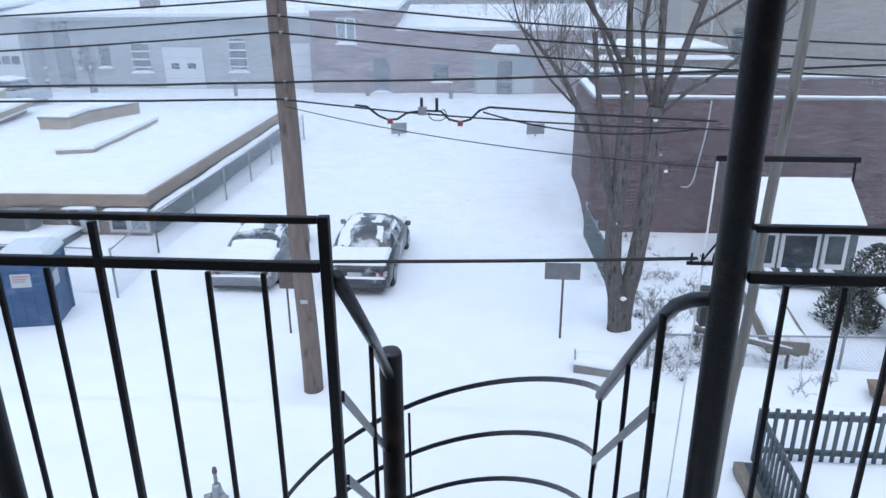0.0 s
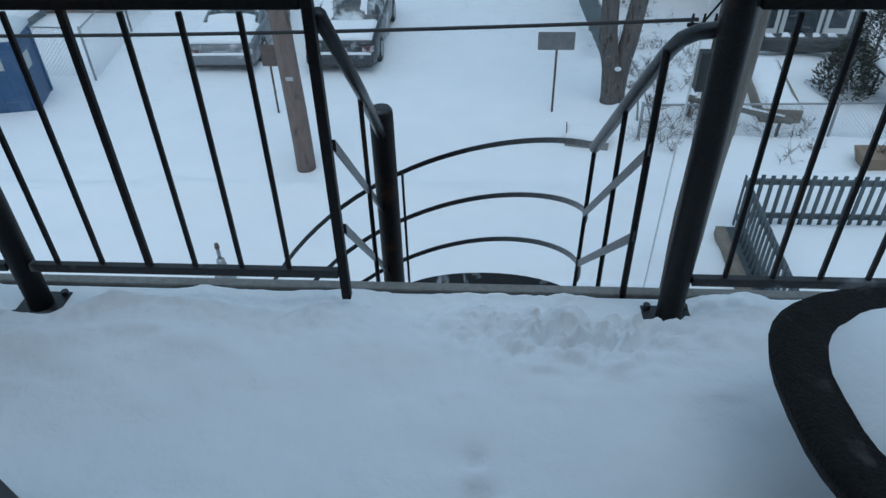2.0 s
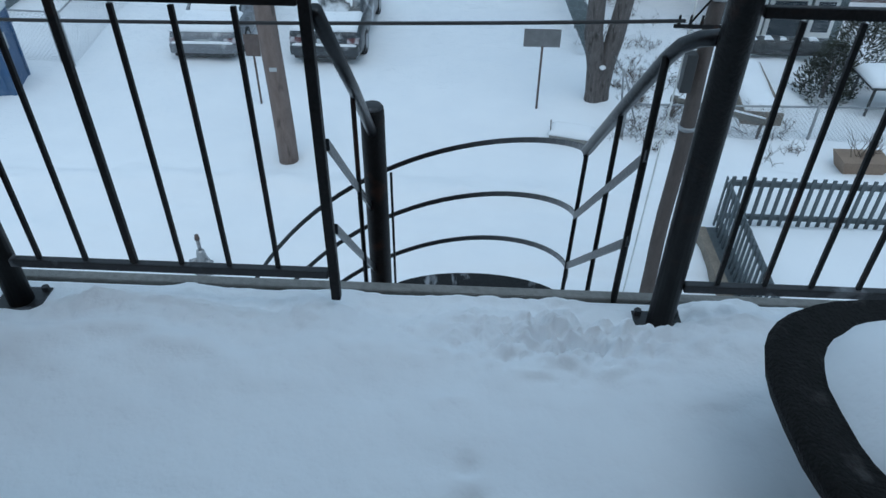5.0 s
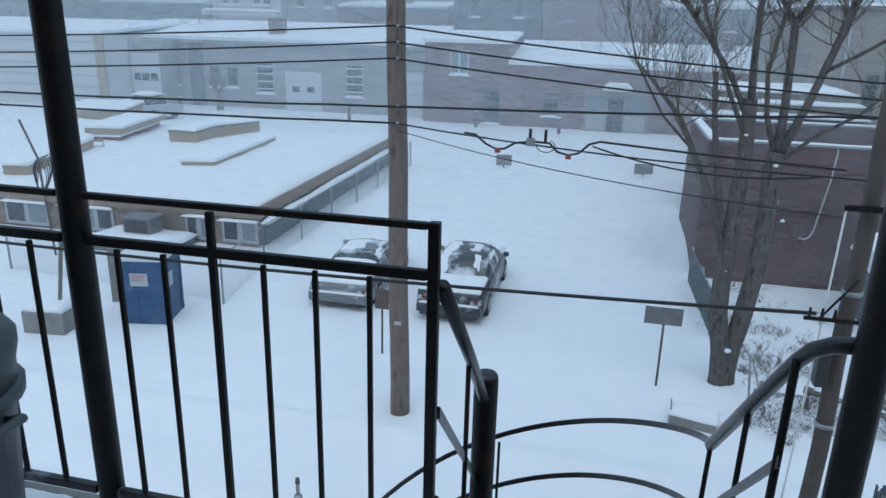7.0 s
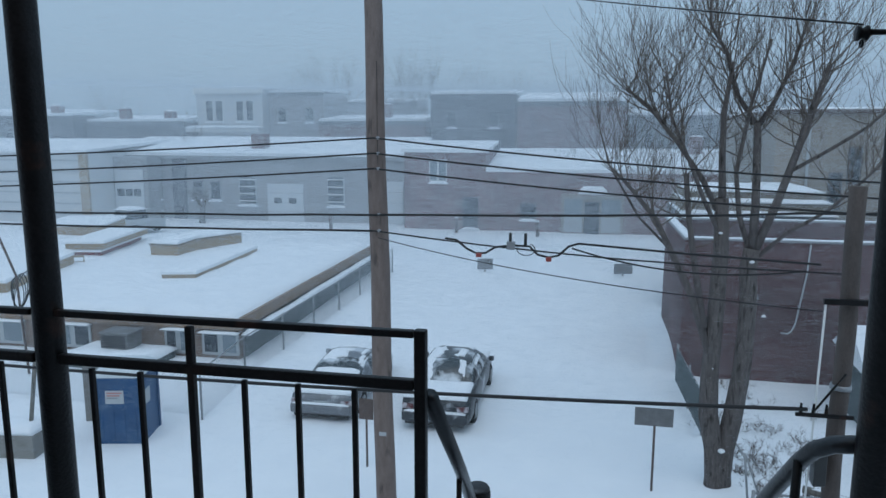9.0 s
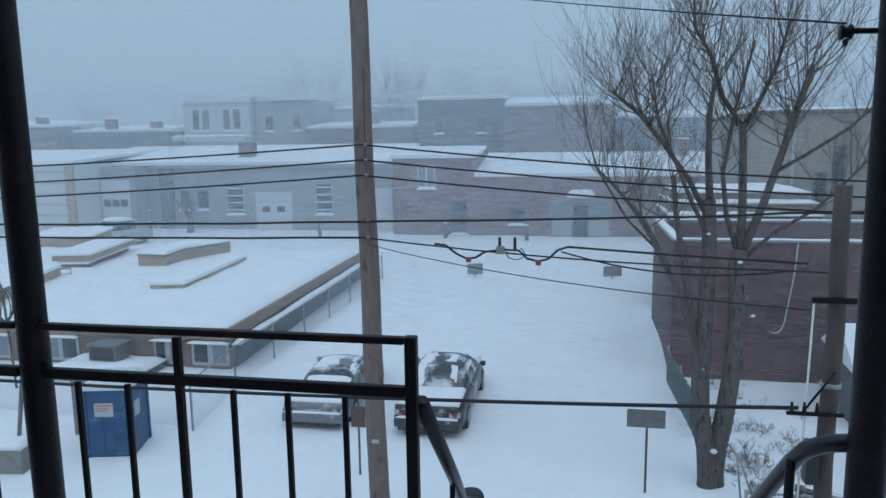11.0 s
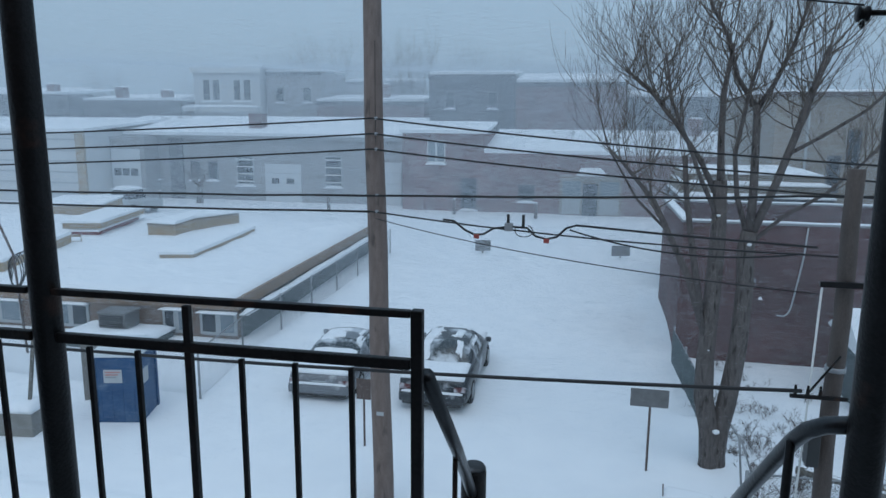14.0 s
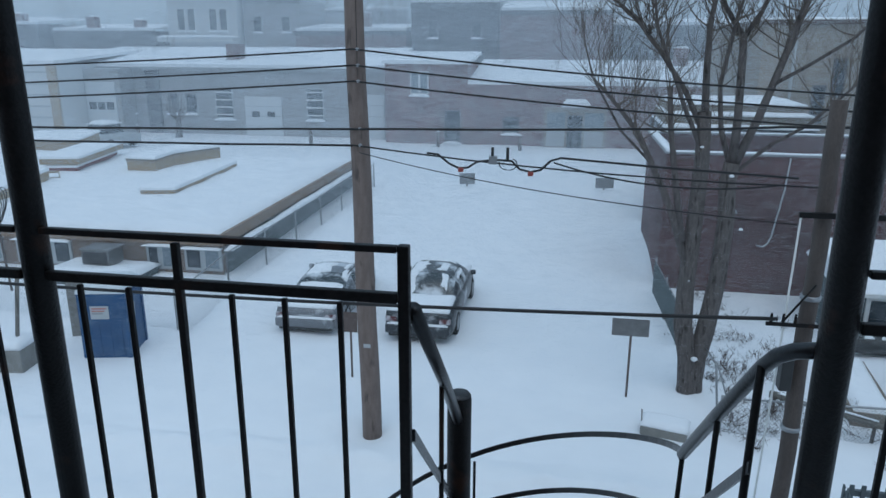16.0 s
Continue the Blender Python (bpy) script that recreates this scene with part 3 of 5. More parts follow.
loft("body", [ring_at(0.17, 0.05), ring_at(0.18, 0.06), ring_at(0.215, 0.56), ring_at(0.235, 0.565), ring_at(0.238, 0.595), ring_at(0.22, 0.6)], BIN, trash)
loft("lid", [ring_at(0.222, 0.602), ring_at(0.226, 0.66), ring_at(0.235, 0.70), ring_at(0.235, 0.725), ring_at(0.21, 0.76), ring_at(0.1, 0.80)], BIN, trash)
tube("handle", [(0.2, -0.07, 0.52), (0.255, -0.07, 0.54), (0.255, 0.07, 0.54), (0.2, 0.07, 0.52)], 0.013, BIN, trash, 8)

tub = thing("storage_box", (-0.822, 1.268, 5.62), "low grey-green storage box with a dark rim beside the doorway", "box", turn=-33)
part("body", box_bm(-0.36, 0.3, -0.29, 0.14, 0.0, 0.32, 0.01), TEAL_WALL, tub)
part("rim", box_bm(-0.37, 0.31, 0.112, 0.15, 0.324, 0.375, 0.008), DARK_TRIM, tub, "dark rim strip")
part("rim", box_bm(-0.37, 0.31, -0.3, -0.262, 0.324, 0.375, 0.008), DARK_TRIM, tub, "dark rim strip")
part("lid_panel", box_bm(-0.36, 0.29, -0.26, 0.11, 0.324, 0.345, 0.004), LID_TEAL, tub, "dull teal lid panel")
for k in range(2):
    part("lid_rib", box_bm(-0.3, 0.22, -0.16 + 0.14 * k, -0.15 + 0.14 * k, 0.347, 0.353, 0.001), DARK_TRIM, tub)

pulley = thing("clothesline_pulley", (0.478, 2.36, 7.268), "small black clothesline pulley bracketed to the balcony post", "pulley")
tube("bracket_arm", [(0.03, 0, 0), (-0.035, 0, 0.002)], 0.0055, IRON, pulley, 8)
tube("wheel", [(-0.036, 0, 0), (-0.040, 0, 0), (-0.046, 0, 0), (-0.052, 0, 0), (-0.056, 0, 0)], [0.0145, 0.0145, 0.009, 0.0145, 0.0145], IRON, pulley, 18)
tube("hook_ring", [(-0.046, 0.008 * math.cos(t), -0.019 + 0.006 * math.sin(t)) for t in [0.6 * k for k in range(11)]], 0.0025, IRON, pulley, 6)


# ---- poles and cables ----
def utility_pole(x, y, h, r0, r1, material, label, lean=(0, 0)):
    p = thing("utility_pole", (x, y, -0.25), label, "utility pole", "utility poles")
    n = 14
    tube("shaft", [(lean[0] * i / n + 0.012 * math.sin(i * 1.3), lean[1] * i / n, (h + 0.25) * i / n) for i in range(n + 1)], [r0 + (r1 - r0) * i / n for i in range(n + 1)], material, p, 18)
    return p


pole = utility_pole(-3.46, 12.33, 11.5, 0.185, 0.14, POLE_WOOD, "tall brown weathered wooden utility pole carrying cables", (-0.17, 0.0))
for z in (5.49, 5.76, 6.52, 6.77, 7.02):
    tube("insulator", [(-0.02, -0.15, z + 0.25), (-0.02, -0.21, z + 0.25), (-0.02, -0.215, z + 0.25)], [0.022, 0.028, 0.014], STEEL, pole, 10)
tube("ground_wire", [(-0.07, -0.155, 0.3), (-0.06, -0.14, 4), (-0.04, -0.14, 8.5)], 0.005, RUBBER, pole, 5)
part("pole_tag", box_bm(-0.07, 0.06, -0.178, -0.172, 2.1, 2.17), LABEL, pole, "small worn metal tag")
stub = utility_pole(2.54, 8.5, 6.58, 0.098, 0.082, STUB_WOOD, "short brown wooden pole with a cross arm and cable clamps")
part("cross_arm", box_bm(-0.27, 1.2, -0.15, -0.1, 5.66, 5.72, 0.008), IRON, stub, "dark steel cross arm")
tube("drop_cord", [(-0.25, -0.13, 5.66), (-0.27, -0.13, 4.2), (-0.36, -0.13, 0.25)], 0.011, WHITE_PAINT, stub, 6, "white drop cord")
tube("arm_bracket", [(1.16, -0.12, 5.66), (1.17, -0.12, 5.45)], 0.012, IRON, stub, 6)
part("meter_box", box_bm(-0.24, -0.12, -0.2, -0.05, 3.75, 4.2, 0.01), DARK_TRIM, stub)
part("clamp_bar", box_bm(-0.45, 0.1, -0.16, -0.13, 4.48, 4.52, 0.005), IRON, stub)
for x in (-0.4, -0.28, -0.16):
    tube("clamp", [(x, -0.145, 4.52), (x, -0.145, 4.62)], [0.02, 0.012], IRON, stub, 6)
tube("stay", [(-0.3, -0.14, 4.5), (0.0, -0.12, 4.95)], 0.012, IRON, stub, 6)
for z in (3.2, 4.75):
    tube("band", [(0, 0, z), (0, 0, z + 0.05)], 0.103, STEEL, stub, 16)
utility_pole(2.9, 8.9, 8.5, 0.066, 0.056, POLE_GREY, "thin grey leaning wooden pole beyond the balcony post", (0.34, 0.0))


def cable(a, b, sag, r, label, n=24, wiggle=0.0, group="overhead cables"):
    pts = []
    a, b = Vector(a), Vector(b)
    for i in range(n + 1):
        t = i / n
        p = a.lerp(b, t)
        p.z -= 4 * sag * t * (1 - t)
        if wiggle:
            p.z += wiggle * noise.noise(Vector((p.x * 1.5, 2, 0)))
        pts.append(p)
    ob = tube("overhead_cable", pts, r, RUBBER, None, 6)
    return tagged(ob, label, "cable", group)


PY = 12.33 - 0.2
for z, zl, zr in ((7.02, 6.70, 6.40), (6.77, 6.41, 6.17), (6.52, 6.15, 5.93)):
    cable((-3.55, PY, z), (-3.55 - 27, PY, z + (zl - z + 0.253) / 0.237), 0.35, 0.016, "thin black power line strung from the wooden pole")
    cable((-3.55, PY, z), (-3.55 + 18, PY, z + (zr - z + 0.293) / 0.425), 0.3, 0.016, "thin black power line strung from the wooden pole")
cable((-3.57, PY, 5.76), (-30, PY, 6.07), 0.25, 0.02, "black telephone cable strung from the wooden pole", wiggle=0.03)
cable((-3.57, PY, 5.76), (14, PY, 6.57), 0.15, 0.02, "black telephone cable strung from the wooden pole", wiggle=0.03)
cable((-3.6, PY, 5.49), (-30, PY, 5.77), 0.2, 0.02, "black telephone cable strung from the wooden pole", wiggle=0.02)
cable((-3.6, PY, 5.49), (3.9, PY, 5.05), 0.1, 0.014, "black support strand carrying a splice", wiggle=0.01)
cable((-3.5, PY, 5.37), (2.28, 8.4, 5.33), 0.12, 0.007, "thin black service line running to the short pole")
cable((-0.3, PY, 5.3), (3.15, PY, 5.07), 0.2, 0.014, "slack black drop cable below the support strand")
cable((-14, 8.45, 4.2), (2.2, 8.35, 4.31), 0.16, 0.021, "thick black cable crossing the street to the short pole", 30)
cable((-3.6, 12.25, 9.85), (0.432, 2.36, 7.284), 0.1, 0.0022, "thin clothesline cord running from the pulley to the pole")
splice = thing("cable_splice", (-1.298, PY, 5.28), "wavy black cable splice with red tags and grey closures", "cable splice")
tube("loop", [(-0.95, -0.02, 0.12), (-0.78, -0.02, 0.1), (-0.62, -0.02, -0.04), (-0.48, -0.02, -0.11), (-0.34, -0.02, -0.1), (-0.2, -0.02, 0.0), (0.05, -0.02, 0.04), (0.3, -0.02, 0.03), (0.42, -0.02, -0.1), (0.58, -0.02, -0.14), (0.72, -0.02, -0.1), (0.86, -0.02, 0.05), (1.0, -0.02, 0.1), (2.4, -0.02, 0.0), (4.2, -0.02, -0.1)], 0.018, RUBBER, splice, 8)
for x, z in ((-0.44, -0.17), (0.58, -0.2)):
    part("red_tag", box_bm(x - 0.04, x + 0.04, -0.06, -0.02, z, z + 0.07, 0.006), RED, splice, "small red plastic tag")
part("closure", box_bm(-0.03, 0.09, -0.07, 0.03, -0.03, 0.1, 0.01), STEEL, splice)
for x in (0.0, 0.22):
    tube("peg", [(x + 0.02, -0.02, 0.02), (x + 0.02, -0.02, 0.24)], 0.022, RUBBER, splice, 8)
tube("tail_loop", [(0.25 + 0.13 * math.cos(t), -0.02, -0.02 + 0.1 * math.sin(t)) for t in [2.8 + 0.35 * k for k in range(14)]], 0.008, RUBBER, splice, 6)
splice.scale.x = 1.105


# ---- road signs, block, hydrant ----
def road_sign(x, y, w, z0, z1, post_x, material, label):
    s = thing("road_sign", (x, y, 0), label, "sign", "road signs")
    tube("post", [(post_x, 0.02, -0.3), (post_x, 0.02, z1 - 0.03)], 0.024, SIGN_DARK, s, 8)
    part("plate", box_bm(-w / 2, w / 2, -0.012, -0.006, z0, z1, 0.002), material, s, "unpainted back of the plate")
    part("plate_rim", box_bm(-w / 2 - 0.008, w / 2 + 0.008, -0.004, 0.0, z0 - 0.008, z1 + 0.008, 0.001), SIGN_DARK, s)
    return s


road_sign(1.345, 14.7, 0.72, 1.40, 1.755, 0.02, SIGN_BACK, "wide grey metal road sign seen from behind on a thin post")
road_sign(-4.54, 14.53, 0.3, 1.1, 1.55, 0.0, SIGN_DARK, "narrow rusty brown metal sign seen from behind on a thin post")
block = thing("concrete_block", (1.97, 13.32, 0.0), "low concrete block capped with snow by the street", "concrete block", turn=-14)
part("body", box_bm(-0.42, 0.42, -0.2, 0.25, -0.2, 0.2, 0.03), CONCRETE, block)
snow_cap("snow_cap", -0.44, 0.44, -0.2, 0.27, 0.2, 0.12, block, rough=0.04, cell=0.06, seed=3)
tube("rod", [(-0.4, -0.1, 0.1), (-0.42, -0.12, 0.5)], 0.012, SIGN_DARK, block, 6)
hydrant = thing("fire_hydrant", (-4.08, 9.1, -0.12), "grey fire hydrant with a thin marker rod in the snow", "hydrant")
loft("barrel", [[(r * math.cos(2 * math.pi * k / 12), r * math.sin(2 * math.pi * k / 12), z) for k in range(12)] for r, z in ((0.17, 0), (0.15, 0.12), (0.08, 0.3), (0.06, 0.42), (0.035, 0.44))], STEEL, hydrant, smooth=False)
tube("rod", [(0, 0, 0.43), (0.0, 0, 0.64)], 0.03, STEEL, hydrant, 8)
tube("rod_cap", [(0, 0, 0.64), (0, 0, 0.72)], [0.042, 0.03], SIGN_DARK, hydrant, 8)
for i in (-1, 1):
    tube("nozzle", [(i * 0.06, -0.04, 0.26), (i * 0.17, -0.07, 0.24)], 0.045, STEEL, hydrant, 8)


# ---- parked cars ----
def car(x, y, turn, suv, paint, label):
    c = thing("parked_car", (x, y, 0.0 if suv else -0.03), label, "car", "parked cars", turn=turn)
    L, W = (4.5, 0.87) if suv else (4.4, 0.84)
    belt = 0.86 if suv else 0.8
    top = 1.32 if suv else 1.16

    def sec(yy, w, z0, z1, tuck=0.07):
        return [(-w + tuck, yy, z0), (-w, yy, z0 + 0.14), (-w, yy, (z0 + z1) / 2 + 0.06), (-w + 0.03, yy, z1 - 0.06), (-w + 0.1, yy, z1), (0, yy, z1 + 0.02), (w - 0.1, yy, z1), (w - 0.03, yy, z1 - 0.06), (w, yy, (z0 + z1) / 2 + 0.06), (w, yy, z0 + 0.14), (w - tuck, yy, z0)]

    loft("body", [sec(0.0, W - 0.13, 0.34, belt - 0.16), sec(0.05, W - 0.05, 0.24, belt - 0.06), sec(0.22, W - 0.01, 0.2, belt), sec(1.3, W, 0.2, belt + 0.01), sec(3.0, W, 0.2, belt), sec(3.9, W - 0.03, 0.2, belt - 0.12), sec(L - 0.1, W - 0.1, 0.24, belt - 0.24), sec(L, W - 0.22, 0.34, belt - 0.34)], paint, c)
    r0, r1 = (1.12, 1.75) if suv else (1.15, 1.85)
    f0, f1 = (2.75, 3.45) if suv else (2.7, 3.45)

    # rounded glasshouse: arches along the length
    H = top - belt

    def arch(yy, k, off=0.0):
        if yy < r1:
            g = math.sin(math.pi / 2 * max(0.0, (yy - r0) / (r1 - r0))) ** 0.9
        elif yy > f0:
            g = math.sin(math.pi / 2 * max(0.0, (f1 - yy) / (f1 - f0))) ** 0.9
        else:
            g = 1.0 + 0.05 * math.sin(math.pi * (yy - r1) / (f0 - r1))
        t = math.pi * k / 16
        wd = W - 0.07 - 0.05 * (1 - g)
        ca, sa = math.cos(t), math.sin(t)
        x = -wd * math.copysign(abs(ca) ** 0.62, ca) * (1 - 0.2 * g * sa)
        z = belt + (H * g) * sa ** 0.62
        n = Vector((-ca, -0.6 if yy < r1 else 0.6 if yy > f0 else 0, sa + 0.2)).normalized()
        return Vector((x, yy, z)) + n * off

    def shell(name, y0, y1, k0, k1, off, material, label="", n=8, ragged=0.0, thick=0.0):
        """A patch of the glasshouse between two stations and two arch steps."""
        pts, fc = [], []
        m = 10
        for i in range(n + 1):
            for k in range(m + 1):
                yy = y0 + (y1 - y0) * i / n
                kk = k0 + (k1 - k0) * k / m
                o = off
                if ragged:
                    e = min(i, n - i, k, m - k)
                    o = off + (thick * (0.75 + 0.5 * noise.noise(Vector((yy * 3, kk, x)))) if e else -0.03)
                    if e == 0:
                        yy += ragged * (noise.noise(Vector((kk * 0.9, y0 * 5, x))) + 0.6 * noise.noise(Vector((kk * 2.7, y0 * 3, x + 7))))
                        kk += 5 * ragged * (noise.noise(Vector((yy * 4, k0, x + 3))) + 0.5 * noise.noise(Vector((yy * 13, k0, x + 5))))
                pts.append(arch(min(max(yy, r0), f1), min(max(kk, 0), 16), o))
        w1 = m + 1
        for i in range(n):
            for k in range(m):
                a = i * w1 + k
                fc.append((a, a + 1, a + 1 + w1, a + w1))
        return mesh_object(name, pts, fc, material, c, label, True)

    shell("rear_window", r0, r1, 2.6, 13.4, 0.0, CAR_GLASS, "dark rear window partly covered with snow")
    shell("windscreen", f0, f1, 2.6, 13.4, 0.0, CAR_GLASS)
    shell("roof", r1 - 0.04, f0 + 0.06, 3.6, 12.4, 0.004, paint)
    for s, ka, kb in ((-1, 0.0, 3.6), (1, 12.4, 16.0)):
        shell("side_window", r1 - 0.02, f0 + 0.02, ka, kb, 0.0, CAR_GLASS, "dark side glass streaked with blown snow")
        kc, kd = (0.0, 2.6) if s < 0 else (13.4, 16.0)
        shell("rear_pillar", r0, r1, kc, kd, 0.002, paint)
        shell("front_pillar", f0, f1, kc, kd, 0.002, paint)
        ym = (r1 + f0) / 2 - 0.05
        shell("door_pillar", ym, ym + 0.09, ka, kb, 0.008, paint, n=2)
        tube("roof_rail", [arch(r1 + (f0 - r1) * i / 6, 3.7 if s < 0 else 12.3, 0.02) for i in range(7)], 0.014, DARK_TRIM, c, 6)
        part("tail_lamp", box_bm(s * (W - 0.2) - 0.14, s * (W - 0.2) + 0.14, -0.012, 0.09, belt - 0.3, belt - 0.17, 0.02), TAIL_RED, c, "red tail lamp dusted with snow")
        part("mirror", box_bm(s * (W + 0.06) - 0.07, s * (W + 0.06) + 0.07, f1 - 0.35, f1 - 0.25, belt, belt + 0.13, 0.03), paint, c)
        for yy in (0.85, 3.55):
            w = thing("wheel", (0, 0, 0), "", "")
            w.parent = c
            tube("tyre", [(s * (W - 0.2), yy, 0.3), (s * (W - 0.17), yy, 0.3), (s * (W - 0.02), yy, 0.3), (s * (W + 0.005), yy, 0.3)], [0.28, 0.32, 0.32, 0.28], TYRE, w, 22)
            tube("rim", [(s * (W + 0.002), yy, 0.3), (s * (W + 0.012), yy, 0.3)], [0.2, 0.17], STEEL, w, 16)
    if suv:
        patches = ((r0 + 0.02, r1 + 0.05, 3.0, 6.4), (r0 + 0.15, r1 - 0.02, 9.6, 11.2), (r1 - 0.05, f0, 3.4, 7.2), (r1 + 0.1, f0 - 0.2, 8.6, 10.4), (r1 + 0.0, f0 - 0.1, 13.0, 13.9), (f0, f1 - 0.1, 4, 12))
    else:
        patches = ((r1 - 0.15, f0 - 0.1, 3.4, 8.6), (r0 + 0.0, r0 + 0.25, 3, 13), (r1 - 0.3, r1 + 0.3, 11.0, 13.2), (r1 + 0.3, f0, 10.4, 11.6), (f0, f1 - 0.1, 4, 12))
    for y0, y1, k0, k1 in patches:
        shell("snow_patch", y0, y1, k0, k1, 0.004, SNOW, n=12, ragged=0.24, thick=0.03)
    part("bumper", box_bm(-W + 0.06, W - 0.06, -0.1, 0.06, 0.28, 0.52, 0.05), paint, c)
    snow_cap("bumper_snow", -W + 0.12, W - 0.12, -0.09, 0.03, 0.52, 0.035, c, rough=0.01, cell=0.1, seed=x)
    part("number_plate", box_bm(-0.17, 0.17, -0.022, -0.004, belt - 0.32, belt - 0.2, 0.004), LABEL, c, "snow-caked licence plate")
    # solid dark strip drawn for the shade below the bumper
    part("bumper_shade_strip", box_bm(-W + 0.14, W - 0.14, -0.045, 0.05, 0.2, 0.275, 0.01), DARK_TRIM, c)
    # settled snow: hood, tail and patches on the roof
    snow_cap("hood_snow", -W + 0.12, W - 0.12, f1 + 0.02, L - 0.25, belt - 0.12, 0.15, c, rough=0.03, cell=0.15, seed=x + 2)
    snow_cap("tail_snow", -W + 0.07, W - 0.1, 0.04, r0 + 0.1, belt - 0.04, 0.1, c, rough=0.03, cell=0.08, seed=x + 3)
    return c


car(-3.5, 16.6, 0, True, CAR_DARK, "dark grey compact wagon half buried and streaked with snow")
car(-6.38, 16.6, 1.5, False, CAR_SILVER, "silver sedan parked in deep snow with a snowy roof")

# ---- portable toilet, planter, fence corner ----
toilet = thing("portable_toilet", (-10.62, 15.05, -0.15), "blue plastic portable toilet with a pale snow-dusted roof", "portable toilet", turn=13)
part("cabin", box_bm(-0.52, 0.52, -0.52, 0.52, 0, 1.72, 0.03), BLUE, toilet)
for sx in (-0.5, 0.5):
    for sy in (-0.5, 0.5):
        part("corner_post", box_bm(sx - 0.05, sx + 0.05, sy - 0.05, sy + 0.05, 0.02, 1.725, 0.015), BLUE, toilet)
part("roof_band", box_bm(-0.56, 0.56, -0.56, 0.56, 1.72, 1.80, 0.02), ROOF_WHITE, toilet)
loft("roof", [[(w * sx, w * sy, z) for sx, sy in ((-1, -1), (1, -1), (1, 1), (-1, 1))] for w, z in ((0.55, 1.8), (0.5, 1.87), (0.38, 1.97), (0.2, 2.0))], ROOF_WHITE, toilet, "pale domed roof with snow", False)
part("label_plate", box_bm(-0.28, 0.14, -0.534, -0.524, 1.1, 1.42, 0.002), LABEL, toilet, "white printed label")
for i, z in enumerate((1.36, 1.30, 1.24)):
    part("label_bar", box_bm(-0.24, 0.1 - 0.05 * i, -0.538, -0.535, z - 0.018, z + 0.018), PINK if i < 2 else STEEL, toilet)
part("side_label", box_bm(0.524, 0.534, -0.3, 0.0, 1.0, 1.35, 0.002), LABEL, toilet)
for i in range(4):
    part("wall_rib", box_bm(-0.42 + 0.25 * i, -0.36 + 0.25 * i, -0.532, -0.522, 0.15, 0.95, 0.003), BLUE, toilet)
planter = thing("concrete_planter", (-12.4, 13.75, -0.1), "square concrete planter heaped with snow and a leaning stake", "planter", turn=8)
part("body", box_bm(-0.5, 0.5, -0.4, 0.4, 0, 0.62, 0.03), CONCRETE, planter)
snow_cap("snow_cap", -0.48, 0.48, -0.38, 0.38, 0.62, 0.14, planter, rough=0.06, cell=0.1, seed=5)
tube("stake", [(0.2, 0, 0.6), (0.42, 0.1, 2.4)], 0.045, POLE_GREY, planter, 8)
board = thing("leaning_board", (-12.0, 15.6, -0.1), "grey weathered board standing by the fence", "board", turn=20)
part("panel", box_bm(-0.2, 0.2, -0.02, 0.02, 0, 1.6, 0.005), CONCRETE, board)


def chain_fence(name, pts, h, label, spacing=0.16, post_every=2.4):
    fe = thing(name, (pts[0][0], pts[0][1], 0), label, "fence")
    ox, oy = pts[0][0], pts[0][1]
    v, f = [], []
    for (x0, y0), (x1, y1) in zip(pts[:-1], pts[1:]):
        ln = math.hypot(x1 - x0, y1 - y0)
        ux, uy = (x1 - x0) / ln, (y1 - y0) / ln
        nposts = max(1, round(ln / post_every))
        for i in range(nposts + 1):
            d = ln * i / nposts
            tube("post", [(x0 + ux * d - ox, y0 + uy * d - oy, -0.3), (x0 + ux * d - ox, y0 + uy * d - oy, h + 0.05)], 0.03, STEEL, fe, 8)
        tube("top_rail", [(x0 - ox, y0 - oy, h), (x1 - ox, y1 - oy, h)], 0.02, STEEL, fe, 6)
        k = -h
        while k < ln:
            for s in (1, -1):
                a, b = max(0, k), min(ln, k + h)
                za, zb = (a - k), (b - k)
                if s < 0:
                    za, zb = h - za, h - zb
                if b - a > 0.02:
                    tube_data([(x0 + ux * a - ox, y0 + uy * a - oy, za), (x0 + ux * b - ox, y0 + uy * b - oy, zb)], 0.0028, 3, v, f, False)
            k += spacing
    mesh_object("wire_mesh", v, f, STEEL, fe, "woven chain-link mesh")
    return fe


chain_fence("chain_link_fence", [(-9.85, 35.5), (-9.75, 19.2), (-9.4, 16.2)], 1.25, "grey chain-link fence along the parking lot", 0.12, 2.6)
chain_fence("chain_link_fence", [(-9.8, 16.4), (-16.5, 16.8)], 1.2, "grey chain-link fence behind the blue toilet", 0.1, 2.4)
chain_fence("chain_link_fence", [(3.0, 13.55), (8.6, 13.75)], 0.75, "low chain-link yard fence along the street", 0.075, 1.9)

slat_fence = thing("slatted_fence", (2.6, 21.6, 0), "low teal slatted fence drifted over beside the brick wall", "fence", turn=-87.5)
for i in range(3):
    tube("post", [(0.1 + 1.85 * i, 0, -0.2), (0.1 + 1.85 * i, 0, 1.12)], 0.03, STEEL, slat_fence, 8)
for z in (0.35, 0.98):
    tube("rail", [(0, 0, z), (3.9, 0, z)], 0.018, STEEL, slat_fence, 6)
for i in range(30):
    part("slat", box_bm(0.05 + 0.13 * i, 0.135 + 0.13 * i, -0.034, -0.022, 0.05, 1.0 + 0.03 * math.sin(i * 1.9), 0.003), TEAL_WALL, slat_fence)

